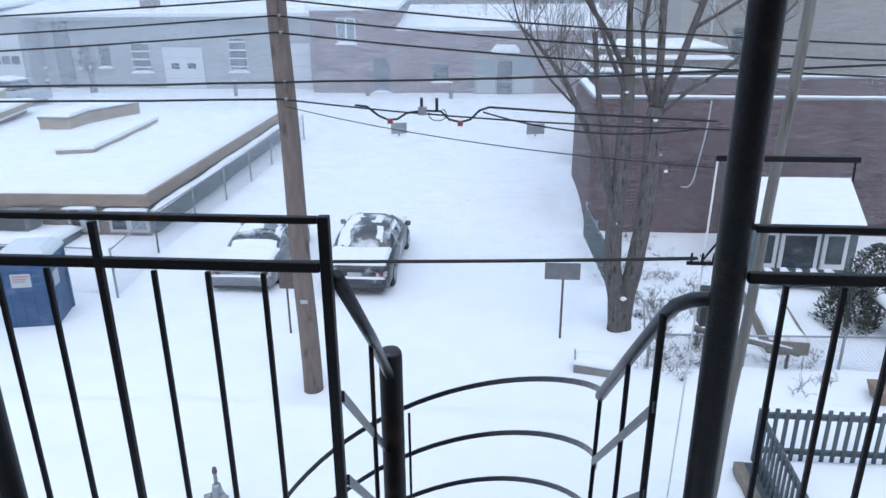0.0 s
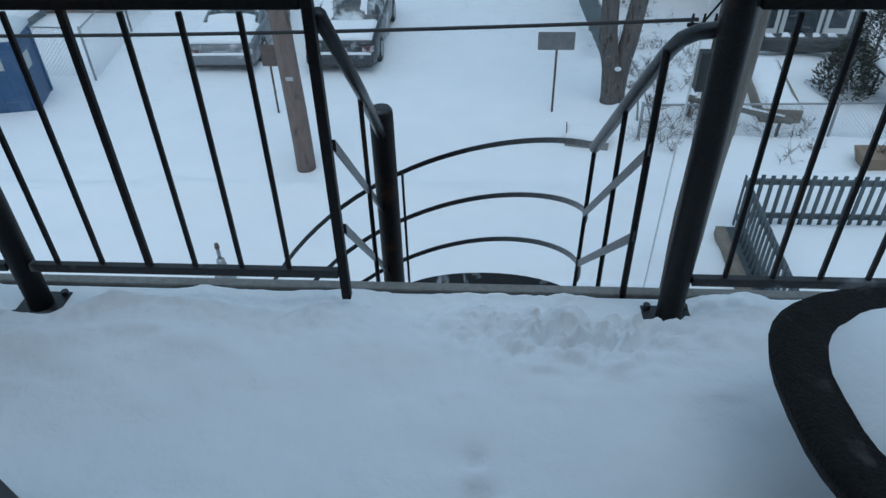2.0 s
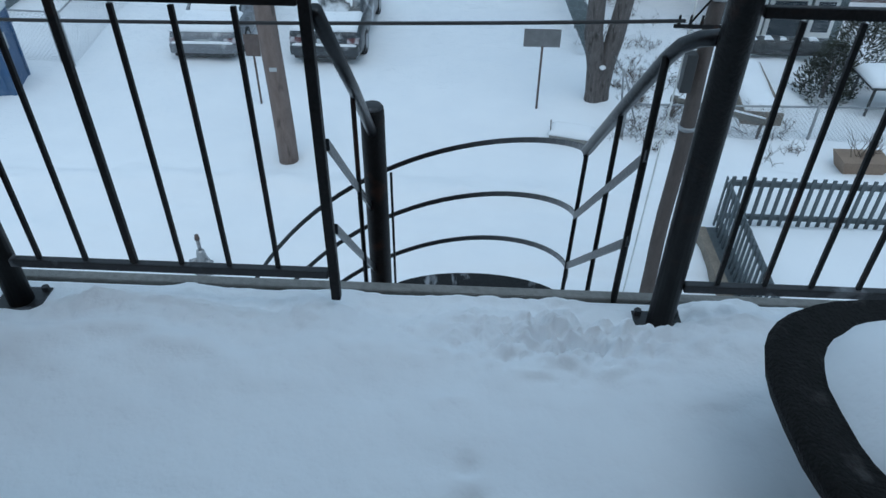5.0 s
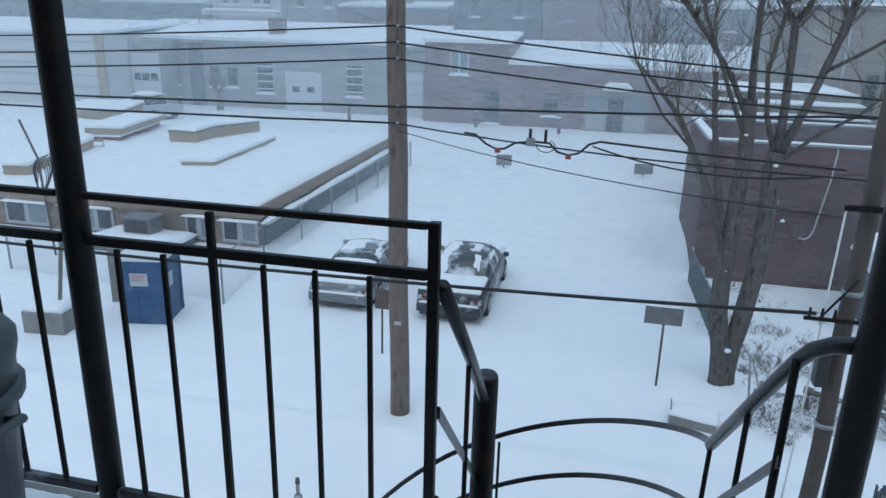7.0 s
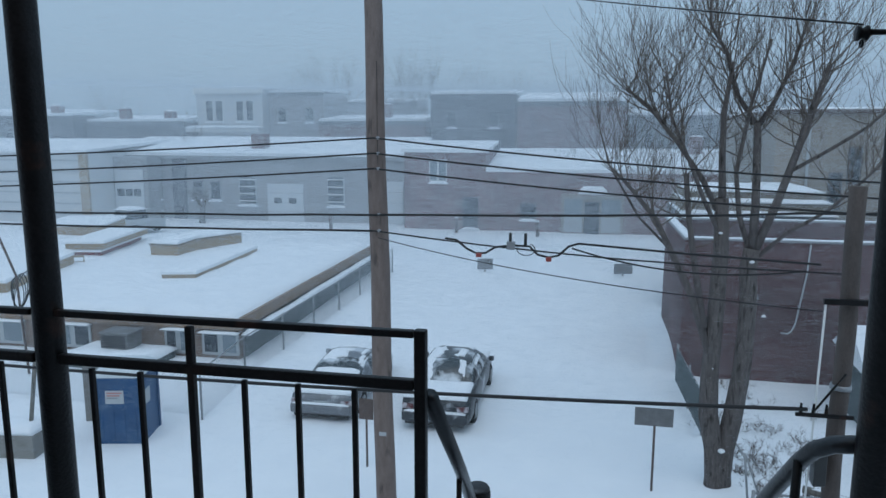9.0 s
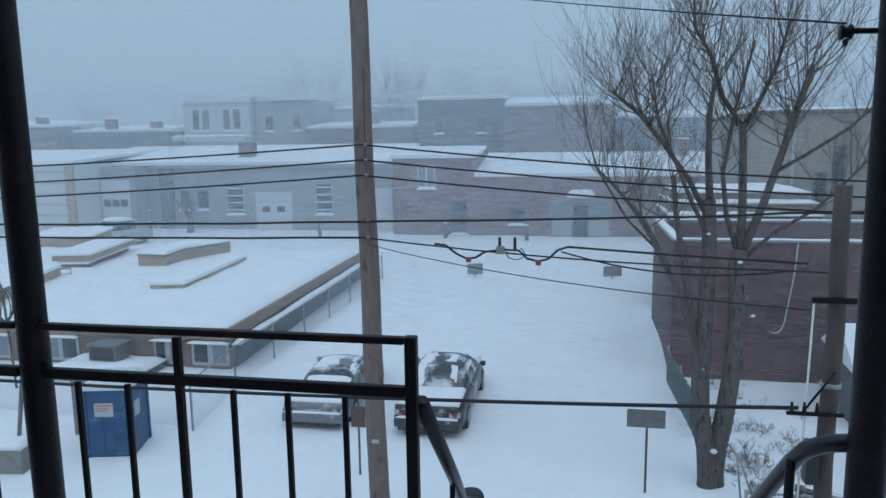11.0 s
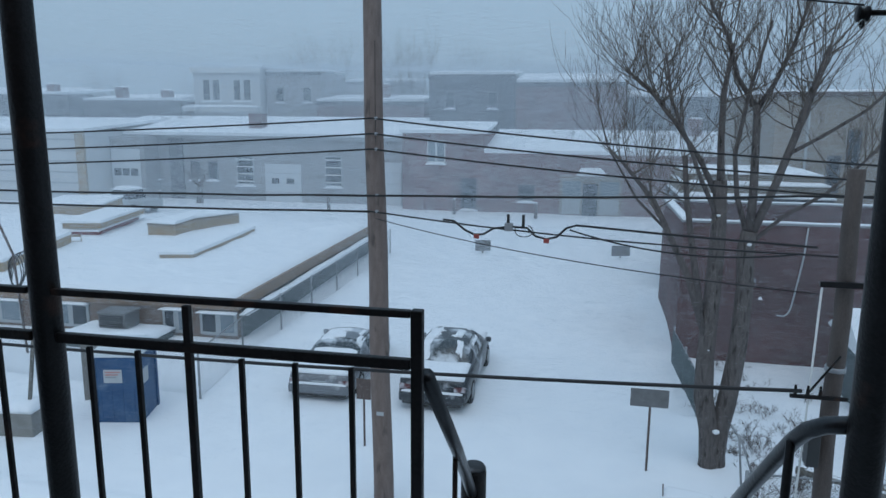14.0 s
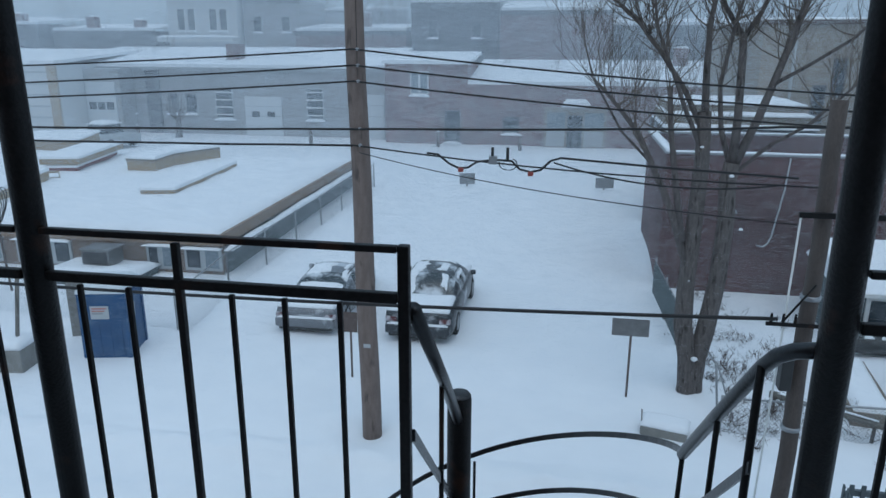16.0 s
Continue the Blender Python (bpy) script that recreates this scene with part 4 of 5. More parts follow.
# ---- low flat-roofed building ----
low = thing("low_building", (-10.75, 20.8, 0), "low tan building with a snow-covered flat roof and roof curbs", "building", turn=1.5)
part("wall", box_bm(-34, 0, 0, 15.6, -1.0, 1.0), BRICK_TAN, low)
part("side_siding", box_bm(0.004, 0.08, 0.3, 15.5, -0.9, 0.9), TEAL_WALL, low, "teal-grey side siding")
part("fascia", box_bm(-34.1, 0.12, -0.12, -0.004, 0.98, 1.34, 0.01), FASCIA, low, "tan fascia boards")
part("fascia", box_bm(0.004, 0.12, 0, 15.7, 0.98, 1.36, 0.01), FASCIA, low, "tan fascia boards")
for i in range(16):
    part("fascia_joint", box_bm(-33 + 2.2 * i, -32.96 + 2.2 * i, -0.13, -0.121, 0.985, 1.33), PLANK, low)
snow_cap("roof_snow", -34, 0.0, -0.05, 15.6, 1.06, 0.36, low, rough=0.05, cell=0.5, seed=1)
snow_cap("ledge_snow", 0.125, 0.42, -0.1, 15.6, 0.83, 0.13, low, rough=0.05, cell=0.3, seed=2)
part("ledge", box_bm(0.085, 0.4, -0.05, 15.5, 0.76, 0.825), TEAL_WALL, low)


def low_window(x0, x1, z0, z1, n):
    w = thing("window", (0, 0, 0), "", "")
    w.parent = low
    part("frame", box_bm(x0, x1, -0.06, -0.004, z0, z1, 0.005), PALE_PAINT, w)
    step = (x1 - x0) / n
    for i in range(n):
        part("pane", box_bm(x0 + step * i + 0.09, x0 + step * (i + 1) - 0.09, -0.07, -0.062, z0 + 0.1, z1 - 0.07), GLASS_DARK if i % 2 == 0 else GLASS_PALE, w)
    snow_cap("sill_snow", x0 - 0.05, x1 + 0.05, -0.25, -0.005, z1 + 0.004, 0.06, w, rough=0.02, cell=0.15, seed=x0)


low_window(-2.55, -1.6, 0.12, 0.9, 2)
low_window(-1.25, 0.0, 0.12, 0.86, 2)
low_window(-7.2, -5.2, 0.1, 0.9, 3)
low_window(-9.4, -7.7, 0.1, 0.9, 2)
mural = thing("painted_panel", (-20.6, 20.75, 0.05), "faded teal painted panel with white letters on the wall", "sign", turn=1.5)
part("panel", box_bm(-0.9, 0.75, -0.1, -0.02, 0, 0.85, 0.005), TEAL_PANEL, mural)
tc = bpy.data.curves.new("lettering", "FONT")
tc.body, tc.size, tc.extrude, tc.align_x = "KO", 0.5, 0.006, "CENTER"
tc.materials.append(WHITE_PAINT)
letters = new("lettering", tc)
letters.parent = mural
letters.matrix_basis = pose(0.3, -0.11, 0.2, 90, 0, 0)
cooler = thing("ventilation_unit", (-14.3, 19.9, 0.45), "grey louvred ventilation unit on a snowy roof hatch", "ventilation unit")
loft("housing", [[(sx * w, sy * w * 0.8, z) for sx, sy in ((-1, -1), (1, -1), (1, 1), (-1, 1))] for w, z in ((0.42, 0.0), (0.46, 0.08), (0.46, 0.5), (0.52, 0.52), (0.5, 0.56))], SIGN_BACK, cooler, smooth=False)
for i in range(6):
    part("louvre", box_bm(-0.4, 0.4, -0.385, -0.371, 0.1 + 0.065 * i, 0.14 + 0.065 * i), DARK_TRIM, cooler)
hatch = thing("snowy_shed_roof", (-14.3, 19.7, -0.3), "low lean-to with a thick snow load below the wall", "lean-to")
part("body", box_bm(-1.5, 1.4, -0.7, 0.9, 0, 0.55, 0.02), TEAL_WALL, hatch)
snow_cap("snow_load", -1.55, 1.45, -0.75, 0.95, 0.55, 0.22, hatch, rough=0.08, cell=0.2, seed=9)


def roof_curb(pts, h, material, label, lift=0.0):
    """A long box over a dog-legged footprint with a snow slab on top."""
    c = thing("roof_curb", (pts[0][0], pts[0][1], 1.38), label, "roof curb", "roof curbs")
    ox, oy = pts[0][0], pts[0][1]
    for (x0, y0, w0), (x1, y1, w1) in zip(pts[:-1], pts[1:]):
        q = [(x0 - ox, y0 - oy), (x0 + w0 - ox, y0 + 0.25 * w0 - oy), (x1 + w1 - ox, y1 + 0.25 * w1 - oy), (x1 - ox, y1 - oy)]
        loft("box", [[(x, y, lift - 0.2 if lift == 0 else lift) for x, y in q], [(x, y, h) for x, y in q]], material, c, smooth=False)
        cx, cy = sum(x for x, y in q) / 4, sum(y for x, y in q) / 4
        g = [(cx + (x - cx) * 1.06, cy + (y - cy) * 1.03) for x, y in q]
        loft("snow_slab", [[(x, y, h + 0.003) for x, y in g], [(x, y, h + 0.1) for x, y in g], [(cx + (x - cx) * 0.93, cy + (y - cy) * 0.96, h + 0.15) for x, y in g]], SNOW, c, smooth=False)
    return c


elbow = thing("roof_curb", (-20.3, 30.5, 1.38), "elbow-shaped tan roof curb capped with snow", "roof curb", "roof curbs")
elbow_plan = ((0.0, 0.0), (1.5, -0.1), (1.3, 1.9), (2.4, 4.4), (0.2, 5.0))
loft("box", [[(x, y, -0.2) for x, y in elbow_plan], [(x, y, 0.5) for x, y in elbow_plan]], VENT_TAN, elbow, smooth=False)
loft("lip", [[(1.02 * x - 0.02, y - 0.05, z) for x, y in elbow_plan] for z in (0.503, 0.6)], PLANK, elbow, "weathered top lip", False)
loft("snow_slab", [[(1.04 * x - 0.04, y - 0.06, 0.603) for x, y in elbow_plan], [(1.05 * x - 0.05, y - 0.08, 0.66) for x, y in elbow_plan], [(0.15 + 0.88 * x, 0.15 + 0.94 * y, 0.74) for x, y in elbow_plan]], SNOW, elbow, smooth=False)
roof_curb([(-16.6, 25.7, 1.3), (-16.5, 29.4, 0.9), (-16.8, 32.4, 0.9)], 0.18, VENT_TAN, "low tan roof curb half buried in snow")
roof_curb([(-24.0, 29.4, 1.7), (-25.2, 34.6, 1.7)], 0.62, VENT_TAN, "tan roof curb cover capped with snow", 0.36)
roof_curb([(-23.8, 29.55, 1.3), (-25.0, 34.4, 1.3)], 0.2, VENT_RED, "maroon base of a roof curb")
roof_curb([(-30.5, 35.2, 3.4), (-32.0, 39.4, 3.4)], 0.5, VENT_TAN, "wide tan roof curb capped with snow")
roof_curb([(-21.4, 21.9, 0.9), (-23.2, 27.6, 0.9)], 0.4, VENT_TAN, "tan roof curb near the roof edge")
frame_ob = thing("pipe_frame", (-22.6, 27.6, 1.38), "low tan pipe frame on the snowy roof", "pipe frame")
tube("rail", [(-0.9, 0, 0.3), (0.5, 0.6, 0.3), (0.5, 0.6, -0.1)], 0.05, VENT_TAN, frame_ob, 6)
tube("rail", [(-0.9, 0, 0.02), (0.5, 0.6, 0.02)], 0.05, VENT_TAN, frame_ob, 6)
coil = thing("wire_coil", (-16.2, 18.2, 0.0), "tangled coil of dark wire hanging on a thin mast", "wire coil")
tube("mast", [(0, 0, -0.2), (-0.15, 0, 3.0), (-0.6, 0, 4.1)], 0.035, SIGN_DARK, coil, 6)
for k in range(5):
    tube("loop", [(-0.15 + (0.22 + 0.03 * k) * math.cos(t), 0.05 * k, 2.5 + (0.45 + 0.04 * k) * math.sin(t + 0.2 * k)) for t in [0.45 * j for j in range(15)]], 0.015, RUBBER, coil, 5)


# ---- brick building beside the lot ----
brick_house = thing("brick_building", (2.72, 22.15, 0), "long red brick building with a flat snowy roof", "building")
part("wall", box_bm(0, 16, 0, 5.4, -0.5, 3.3), BRICK_RED, brick_house)
snow_cap("roof_snow", 0.28, 15.72, 0.28, 5.12, 3.304, 0.14, brick_house, rough=0.04, cell=0.5, seed=4)
for k, (x0, x1, y0, y1) in enumerate(((0, 16, 0, 0.26), (0, 16, 5.14, 5.4), (0, 0.26, 0.264, 5.136), (15.74, 16, 0.264, 5.136))):
    part("parapet", box_bm(x0, x1, y0, y1, 3.304, 4.08), BRICK_RED, brick_house)
    part("coping", box_bm(x0 - 0.04, x1 + 0.04, y0 - 0.04 if k < 2 else y0 + 0.05, y1 + 0.04 if k < 2 else y1 - 0.05, 4.084, 4.14, 0.01), STEEL, brick_house, "metal coping")
    snow_cap("coping_snow", x0, x1, y0 if k < 2 else y0 + 0.05, y1 if k < 2 else y1 - 0.05, 4.142, 0.03, brick_house, rough=0.015, cell=0.12, seed=4 + k)
tube("downpipe", [(3.35, -0.05, 4.05), (3.3, -0.07, 3.2), (3.1, -0.07, 1.75), (3.02, -0.08, 1.55), (2.9, -0.12, 1.47), (2.72, -0.16, 1.5)], 0.024, PALE_PAINT, brick_house, 8, "white bent downpipe")
part("vent_cover", box_bm(1.95, 2.1, -0.05, -0.004, 2.4, 2.5, 0.01), STEEL, brick_house)
for x, z in ((0.2, 2.3), (0.35, 1.8), (2.2, 1.9)):
    snow_cap("clinging_snow", x, x + 0.12, -0.06, -0.004, z, 0.08, brick_house, rough=0.02, cell=0.05, seed=x)
stack = thing("stepped_roof_building", (3.4, 29.5, 0), "stepped low building with snow on its eaves behind the brick wall", "building")
for i, (w, z) in enumerate(((5.6, 4.05), (5.45, 4.5), (5.2, 4.9))):
    part("step", box_bm(0 + 0.15 * i, w, 0.25 * i, 4.5, z - (4.2 if i == 0 else 0.45), z, 0.01), DARK_WALL if i == 0 else PLANK, stack)
    snow_cap("eave_snow", 0.05 + 0.15 * i, w + 0.05, 0.25 * i - 0.1, 4.5, z + 0.003, 0.15, stack, rough=0.03, cell=0.3, seed=i)
beige = thing("beige_building", (7.75, 34, 0), "tall beige stucco building with a snowy parapet", "building")
part("wall", box_bm(0, 26, 0, 12, -0.5, 7.95), TAN_STUCCO, beige)
part("parapet", box_bm(-0.15, 26.2, -0.15, 12.1, 7.954, 8.15, 0.02), SIGN_DARK, beige)
snow_cap("parapet_snow", -0.1, 26.1, -0.1, 12, 8.154, 0.12, beige, rough=0.04, cell=0.6, seed=6)
for x, z in ((2.2, 3.9), (2.9, 5.0)):
    w = thing("window", (0, 0, 0), "", "")
    w.parent = beige
    part("frame", box_bm(x, x + 0.55, -0.05, -0.004, z, z + 1.6, 0.01), DARK_WALL, w)
    part("pane", box_bm(x + 0.08, x + 0.47, -0.06, -0.052, z + 0.1, z + 1.5), GLASS_DARK, w)
tube("downpipe", [(1.3, -0.08, 7.9), (1.3, -0.08, 3.0)], 0.06, PALE_PAINT, beige, 8)


# ---- far street ----
def far_window(parent, x0, x1, z0, z1, y, frame_m=PALE_PAINT, glass=GLASS_FAR, cols=2, slats=0):
    w = thing("window", (0, 0, 0), "", "")
    w.parent = parent
    part("frame", box_bm(x0, x1, y - 0.08, y - 0.004, z0, z1), frame_m, w)
    step = (x1 - x0) / cols
    for i in range(cols):
        part("pane", box_bm(x0 + step * i + 0.07, x0 + step * (i + 1) - 0.07, y - 0.1, y - 0.084, z0 + 0.08, z1 - 0.08), glass, w)
    for i in range(slats):
        z = z0 + (z1 - z0) * (i + 0.5) / slats
        part("slat", box_bm(x0, x1, y - 0.16, y - 0.104, z - 0.06, z + 0.04), WHITE_PAINT, w)
    snow_cap("sill_snow", x0 - 0.1, x1 + 0.1, y - 0.35, y - 0.004, z0 - 0.18, 0.2, w, rough=0.03, cell=0.3, seed=x0)


def far_door(parent, x0, x1, z1, y, panes):
    d = thing("garage_door", (0, 0, 0), "", "")
    d.parent = parent
    n = 4
    for i in range(n):
        part("panel", box_bm(x0, x1, y - 0.1, y - 0.004, z1 * i / n + 0.02, z1 * (i + 1) / n - 0.02, 0.01), DOOR_WHITE, d)
    for i in range(panes):
        c = x0 + (x1 - x0) * (i + 0.7) / (panes + 0.4)
        part("pane", box_bm(c - 0.32, c + 0.32, y - 0.12, y - 0.104, z1 * 0.48, z1 * 0.62), GLASS_DARK, d)


def sloped_roof(parent, x0, x1, y0, y1, z0, z1):
    loft("roof", [[(x0, y0 - 0.2, z0), (x1, y0 - 0.2, z0), (x1, y1, z1), (x0, y1, z1)], [(x0, y0 - 0.2, z0 + 0.25), (x1, y0 - 0.2, z0 + 0.25), (x1, y1, z1 + 0.25), (x0, y1, z1 + 0.25)]], SNOW, parent, "snow-covered roof", False)


garage = thing("garage_building", (0, 55, 0), "long grey workshop with white garage doors and a snowy roof", "building")
part("wall", box_bm(-42.2, -14.2, 0, 9, -0.5, 5.3), GREY_WALL, garage)
sloped_roof(garage, -42.4, -14.1, 0, 9, 5.304, 6.6)
far_door(garage, -25.9, -22.8, 3.1, 0, 2)
far_door(garage, -16.4, -14.4, 3.4, 0, 0)
far_window(garage, -28.4, -26.9, 1.35, 3.7, 0, PALE_PAINT, GLASS_DARK, 1, 4)
far_window(garage, -20.7, -19.3, 1.4, 3.8, 0, PALE_PAINT, GLASS_DARK, 1, 4)
for x in (-38.3, -36.4, -32.6, -31.0):
    far_window(garage, x, x + 0.9, 1.7, 3.2, 0, DARK_WALL, GLASS_DARK, 1)
part("pilaster", box_bm(-34.4, -33.2, -0.2, -0.004, -0.4, 5.2), DARK_WALL, garage)
chim = part("chimney", box_bm(-28.2, -27.0, 2.0, 3.0, 5.5, 7.1), BRICK_FAR, garage)
part("eave_board", box_bm(-42.3, -14.1, -0.35, -0.204, 5.05, 5.3), STEEL, garage)
left_shop = thing("yellow_trim_workshop", (0, 50, 0), "pale clad workshop with a yellow corner and a white door", "building")
part("wall", box_bm(-62, -38.6, 0, 12, -0.5, 5.6), WHITE_WALL, left_shop)
for i in range(6):
    part("cladding_rail", box_bm(-62, -39.4, -0.08, -0.004, 0.7 + 0.85 * i, 0.82 + 0.85 * i), PALE_PAINT, left_shop)
part("corner_post", box_bm(-39.3, -38.55, -0.2, -0.004, -0.4, 5.6), VENT_TAN, left_shop)
far_door(left_shop, -38.5, -35.9, 4.2, 3.0, 3)
part("side_wall", box_bm(-38.59, -35.5, 3.0, 6, -0.4, 5.2), GREY_WALL, left_shop)
sloped_roof(left_shop, -62, -38.5, 0, 12, 5.604, 6.4)
brick_far = thing("brick_warehouse", (0, 53, 0), "dark red brick warehouse with snowy roof and pale entrance", "building")
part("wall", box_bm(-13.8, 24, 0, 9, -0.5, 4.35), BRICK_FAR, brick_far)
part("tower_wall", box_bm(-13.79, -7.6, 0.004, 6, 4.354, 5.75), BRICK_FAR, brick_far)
sloped_roof(brick_far, -14.0, -7.4, 0, 6, 5.754, 6.35)
sloped_roof(brick_far, -7.58, 24, 0.2, 9, 4.36, 5.7)
far_window(brick_far, -11.85, -10.5, 3.6, 5.25, 0, WHITE_PAINT, GLASS_PALE, 2)
far_window(brick_far, -5.0, -3.8, 0.95, 2.1, 0, DARK_WALL, GLASS_DARK, 1)
far_window(brick_far, -9.3, -8.1, 0.2, 2.5, 0, DARK_WALL, GLASS_DARK, 1)
entry = thing("entrance", (0, 0, 0), "", "")
entry.parent = brick_far
part("surround", box_bm(-2.0, 2.4, -0.3, -0.004, -0.3, 2.85, 0.02), TAN_STUCCO, entry)
part("door", box_bm(-0.35, 0.7, -0.36, -0.304, 0, 2.3), GLASS_DARK, entry)
for x0, x1 in ((-1.8, -0.5), (0.85, 2.2)):
    part("pane", box_bm(x0, x1, -0.34, -0.304, 1.35, 2.5), GLASS_PALE, entry)
    part("lower_panel", box_bm(x0, x1, -0.33, -0.304, 0.1, 1.2), PALE_PAINT, entry)
snow_cap("canopy_snow", -0.8, 1.2, -0.9, -0.01, 2.9, 0.55, entry, rough=0.05, cell=0.3, seed=3)
for x in (7.2, 10.5, 14):
    far_window(brick_far, x, x + 1.3, 1.4, 3.0, 0, PALE_PAINT, GLASS_DARK, 2)

# second row, deep in the blowing snow
white_house = thing("white_house", (-39.7, 75, 0), "white two-storey house with dark windows in blowing snow", "house")
part("wall", box_bm(-4.0, 4.0, 0, 9, -0.5, 12.0), WHITE_WALL, white_house)
part("cornice", box_bm(-4.2, 4.2, -0.3, -0.004, 11.5, 12.15), WHITE_PAINT, white_house)
snow_cap("roof_snow", -4.1, 4.1, -0.2, 9, 12.16, 0.2, white_house, rough=0.05, cell=0.6, seed=1)
for x in (-2.7, -1.5, 1.0, 2.2):
    far_window(white_house, x - 0.15, x + 0.75, 8.5, 10.8, 0, WHITE_PAINT, GLASS_DARK, 1)
part("porch_roof", box_bm(-4.3, 4.3, -2.0, -0.31, 7.3, 7.7), WHITE_PAINT, white_house)
snow_cap("porch_snow", -4.4, 4.4, -2.1, -0.31, 7.704, 0.3, white_house, rough=0.05, cell=0.5, seed=2)


def row_house(x0, x1, y, h, material, label, windows=3, roof=0.7):
    b = thing("row_house", ((x0 + x1) / 2, y, 0), label, "building")
    w = (x1 - x0) / 2
    part("wall", box_bm(-w, w, 0, 8, -0.5, h), material, b)
    part("parapet", box_bm(-w - 0.1, w + 0.1, -0.12, -0.004, h - 0.35, h + 0.05), DARK_WALL, b)
    sloped_roof(b, -w, w, 0.25, 8, h + 0.06, h + roof)
    for i in range(windows):
        x = -w + 2 * w * (i + 0.5) / windows
        far_window(b, x - 0.5, x + 0.5, h - 3.2, h - 1.6, 0, PALE_PAINT, GLASS_DARK, 1)
    return b


row_house(-66, -56.6, 71, 9.0, DARK_WALL, "dark flat-roofed row building in blowing snow", 4)
row_house(-56.4, -44.2, 73, 8.4, DARK_WALL, "dark grey flat-roofed row building with a snowy roof", 4)
row_house(-35.4, -29, 76, 11.6, GREY_WALL, "grey two-storey flat-roofed building in blowing snow", 2, 0.3)
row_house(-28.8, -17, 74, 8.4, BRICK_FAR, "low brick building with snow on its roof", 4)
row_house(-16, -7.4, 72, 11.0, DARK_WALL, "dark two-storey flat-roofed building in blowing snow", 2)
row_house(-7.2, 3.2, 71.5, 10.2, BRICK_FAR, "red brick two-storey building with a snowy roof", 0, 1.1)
row_house(3.4, 24, 73, 8.9, DARK_WALL, "long dark flat-roofed building with a snowy roof", 5)
row_house(-34, -24, 98, 11.5, GREY_WALL, "grey house deep in blowing snow", 2)
row_house(-95, -66.5, 80, 9.5, DARK_WALL, "long dark building deep in blowing snow", 5)
for x, y, h in ((-52, 74, 9.9), (-47, 75, 9.6), (-60, 73, 10.2), (-22, 77, 10.3), (8, 60, 6.9)):
    ch = thing("chimney_stack", (x, y, 0), "dark brick chimney stack rising from a snowy roof", "chimney", "far chimneys")
    part("shaft", box_bm(-0.5, 0.5, -0.5, 0.5, 0, h), BRICK_FAR, ch)
    snow_cap("snow_cap", -0.5, 0.5, -0.5, 0.5, h, 0.15, ch, rough=0.03, cell=0.3, seed=x)
truck = thing("parked_truck", (-33.0, 47, 0), "pale pickup truck snowed in by the workshop", "truck", turn=78)
loft("body", [[(-0.9, y, 0.35), (-0.95, y, 0.95), (0.95, y, 0.95), (0.9, y, 0.35)] for y in (-2.4, 2.4)], PALE_PAINT, truck, smooth=False)
loft("cab", [[(-0.85, y, 0.95), (-0.7, y * 0.8, 1.6), (0.7, y * 0.8, 1.6), (0.85, y, 0.95)] for y in (-0.9, 0.9)], GLASS_DARK, truck, smooth=False)
snow_cap("roof_snow", -0.8, 0.8, -0.9, 0.9, 1.6, 0.2, truck, rough=0.03, cell=0.3, seed=1)
snow_cap("bed_snow", -0.9, 0.9, 1.0, 2.4, 0.95, 0.2, truck, rough=0.04, cell=0.3, seed=2)
for sx in (-0.9, 0.9):
    for y in (-1.5, 1.5):
        tube("wheel", [(sx - 0.1, y, 0.32), (sx + 0.1, y, 0.32)], 0.36, TYRE, truck, 14)


def lot_marker(x, y, w, h, label):
    m = thing("lot_sign", (x, y, -0.1), label, "sign", "lot signs", turn=15)
    tube("post", [(0, 0.04, -0.2), (0, 0.04, h)], 0.04, SIGN_DARK, m, 6)
    part("plate", box_bm(-w / 2, w / 2, -0.03, 0.0, h * 0.3, h, 0.01), SIGN_BACK, m)


lot_marker(1.76, 37.2, 0.95, 0.75, "small grey sign board half buried in the lot")
lot_marker(-5.24, 36.9, 0.8, 0.8, "small pale sign board half buried in the lot")
for x, y in ((-19, 51), (-9.5, 51.5), (-3.5, 50.5), (-33, 51)):
    bl = thing("bollard", (x, y, -0.1), "dark steel bollard capped with snow in the lot", "bollard", "lot bollards")
    tube("post", [(0, 0, -0.1), (0, 0, 1.15)], 0.13, SIGN_DARK, bl, 10)
    tube("snow_cap", [(0, 0, 1.152), (0, 0, 1.25)], [0.14, 0.06], SNOW, bl, 10)


# ---- trees ----
def grow(v, f, start, way, length, radius, depth, rng, up=0.25, sides=6, spread=0.75, tips=None):
    n = 5 if depth > 1 else 4
    pts, rad = [start], [radius]
    d = way.normalized()
    p = start.copy()
    for i in range(n):
        d = (d + Vector((rng.uniform(-1, 1), rng.uniform(-1, 1), rng.uniform(-0.6, 0.8))) * 0.16 + Vector((0, 0, up * 0.25))).normalized()
        p = p + d * (length / n)
        pts.append(p.copy())
        rad.append(radius * (1 - 0.5 * (i + 1) / n))
    tube_data(pts, rad, sides if radius > 0.02 else 4 if radius > 0.008 else 3, v, f, False)
    if depth <= 0:
        return
    kids = rng.randint(3, 4) if depth > 1 else rng.randint(3, 5)
    for k in range(kids):
        i = rng.randint(2, n) if k else n
        side = Vector((rng.uniform(-1, 1), rng.uniform(-1, 1), rng.uniform(-0.25, 0.7)))
        nd = (d * (1 - spread * 0.45) + side.normalized() * spread).normalized()
        grow(v, f, pts[i], nd, length * rng.uniform(0.55, 0.8), max(0.0035, rad[i] * rng.uniform(0.5, 0.72)), depth - 1, rng, up, sides, spread)


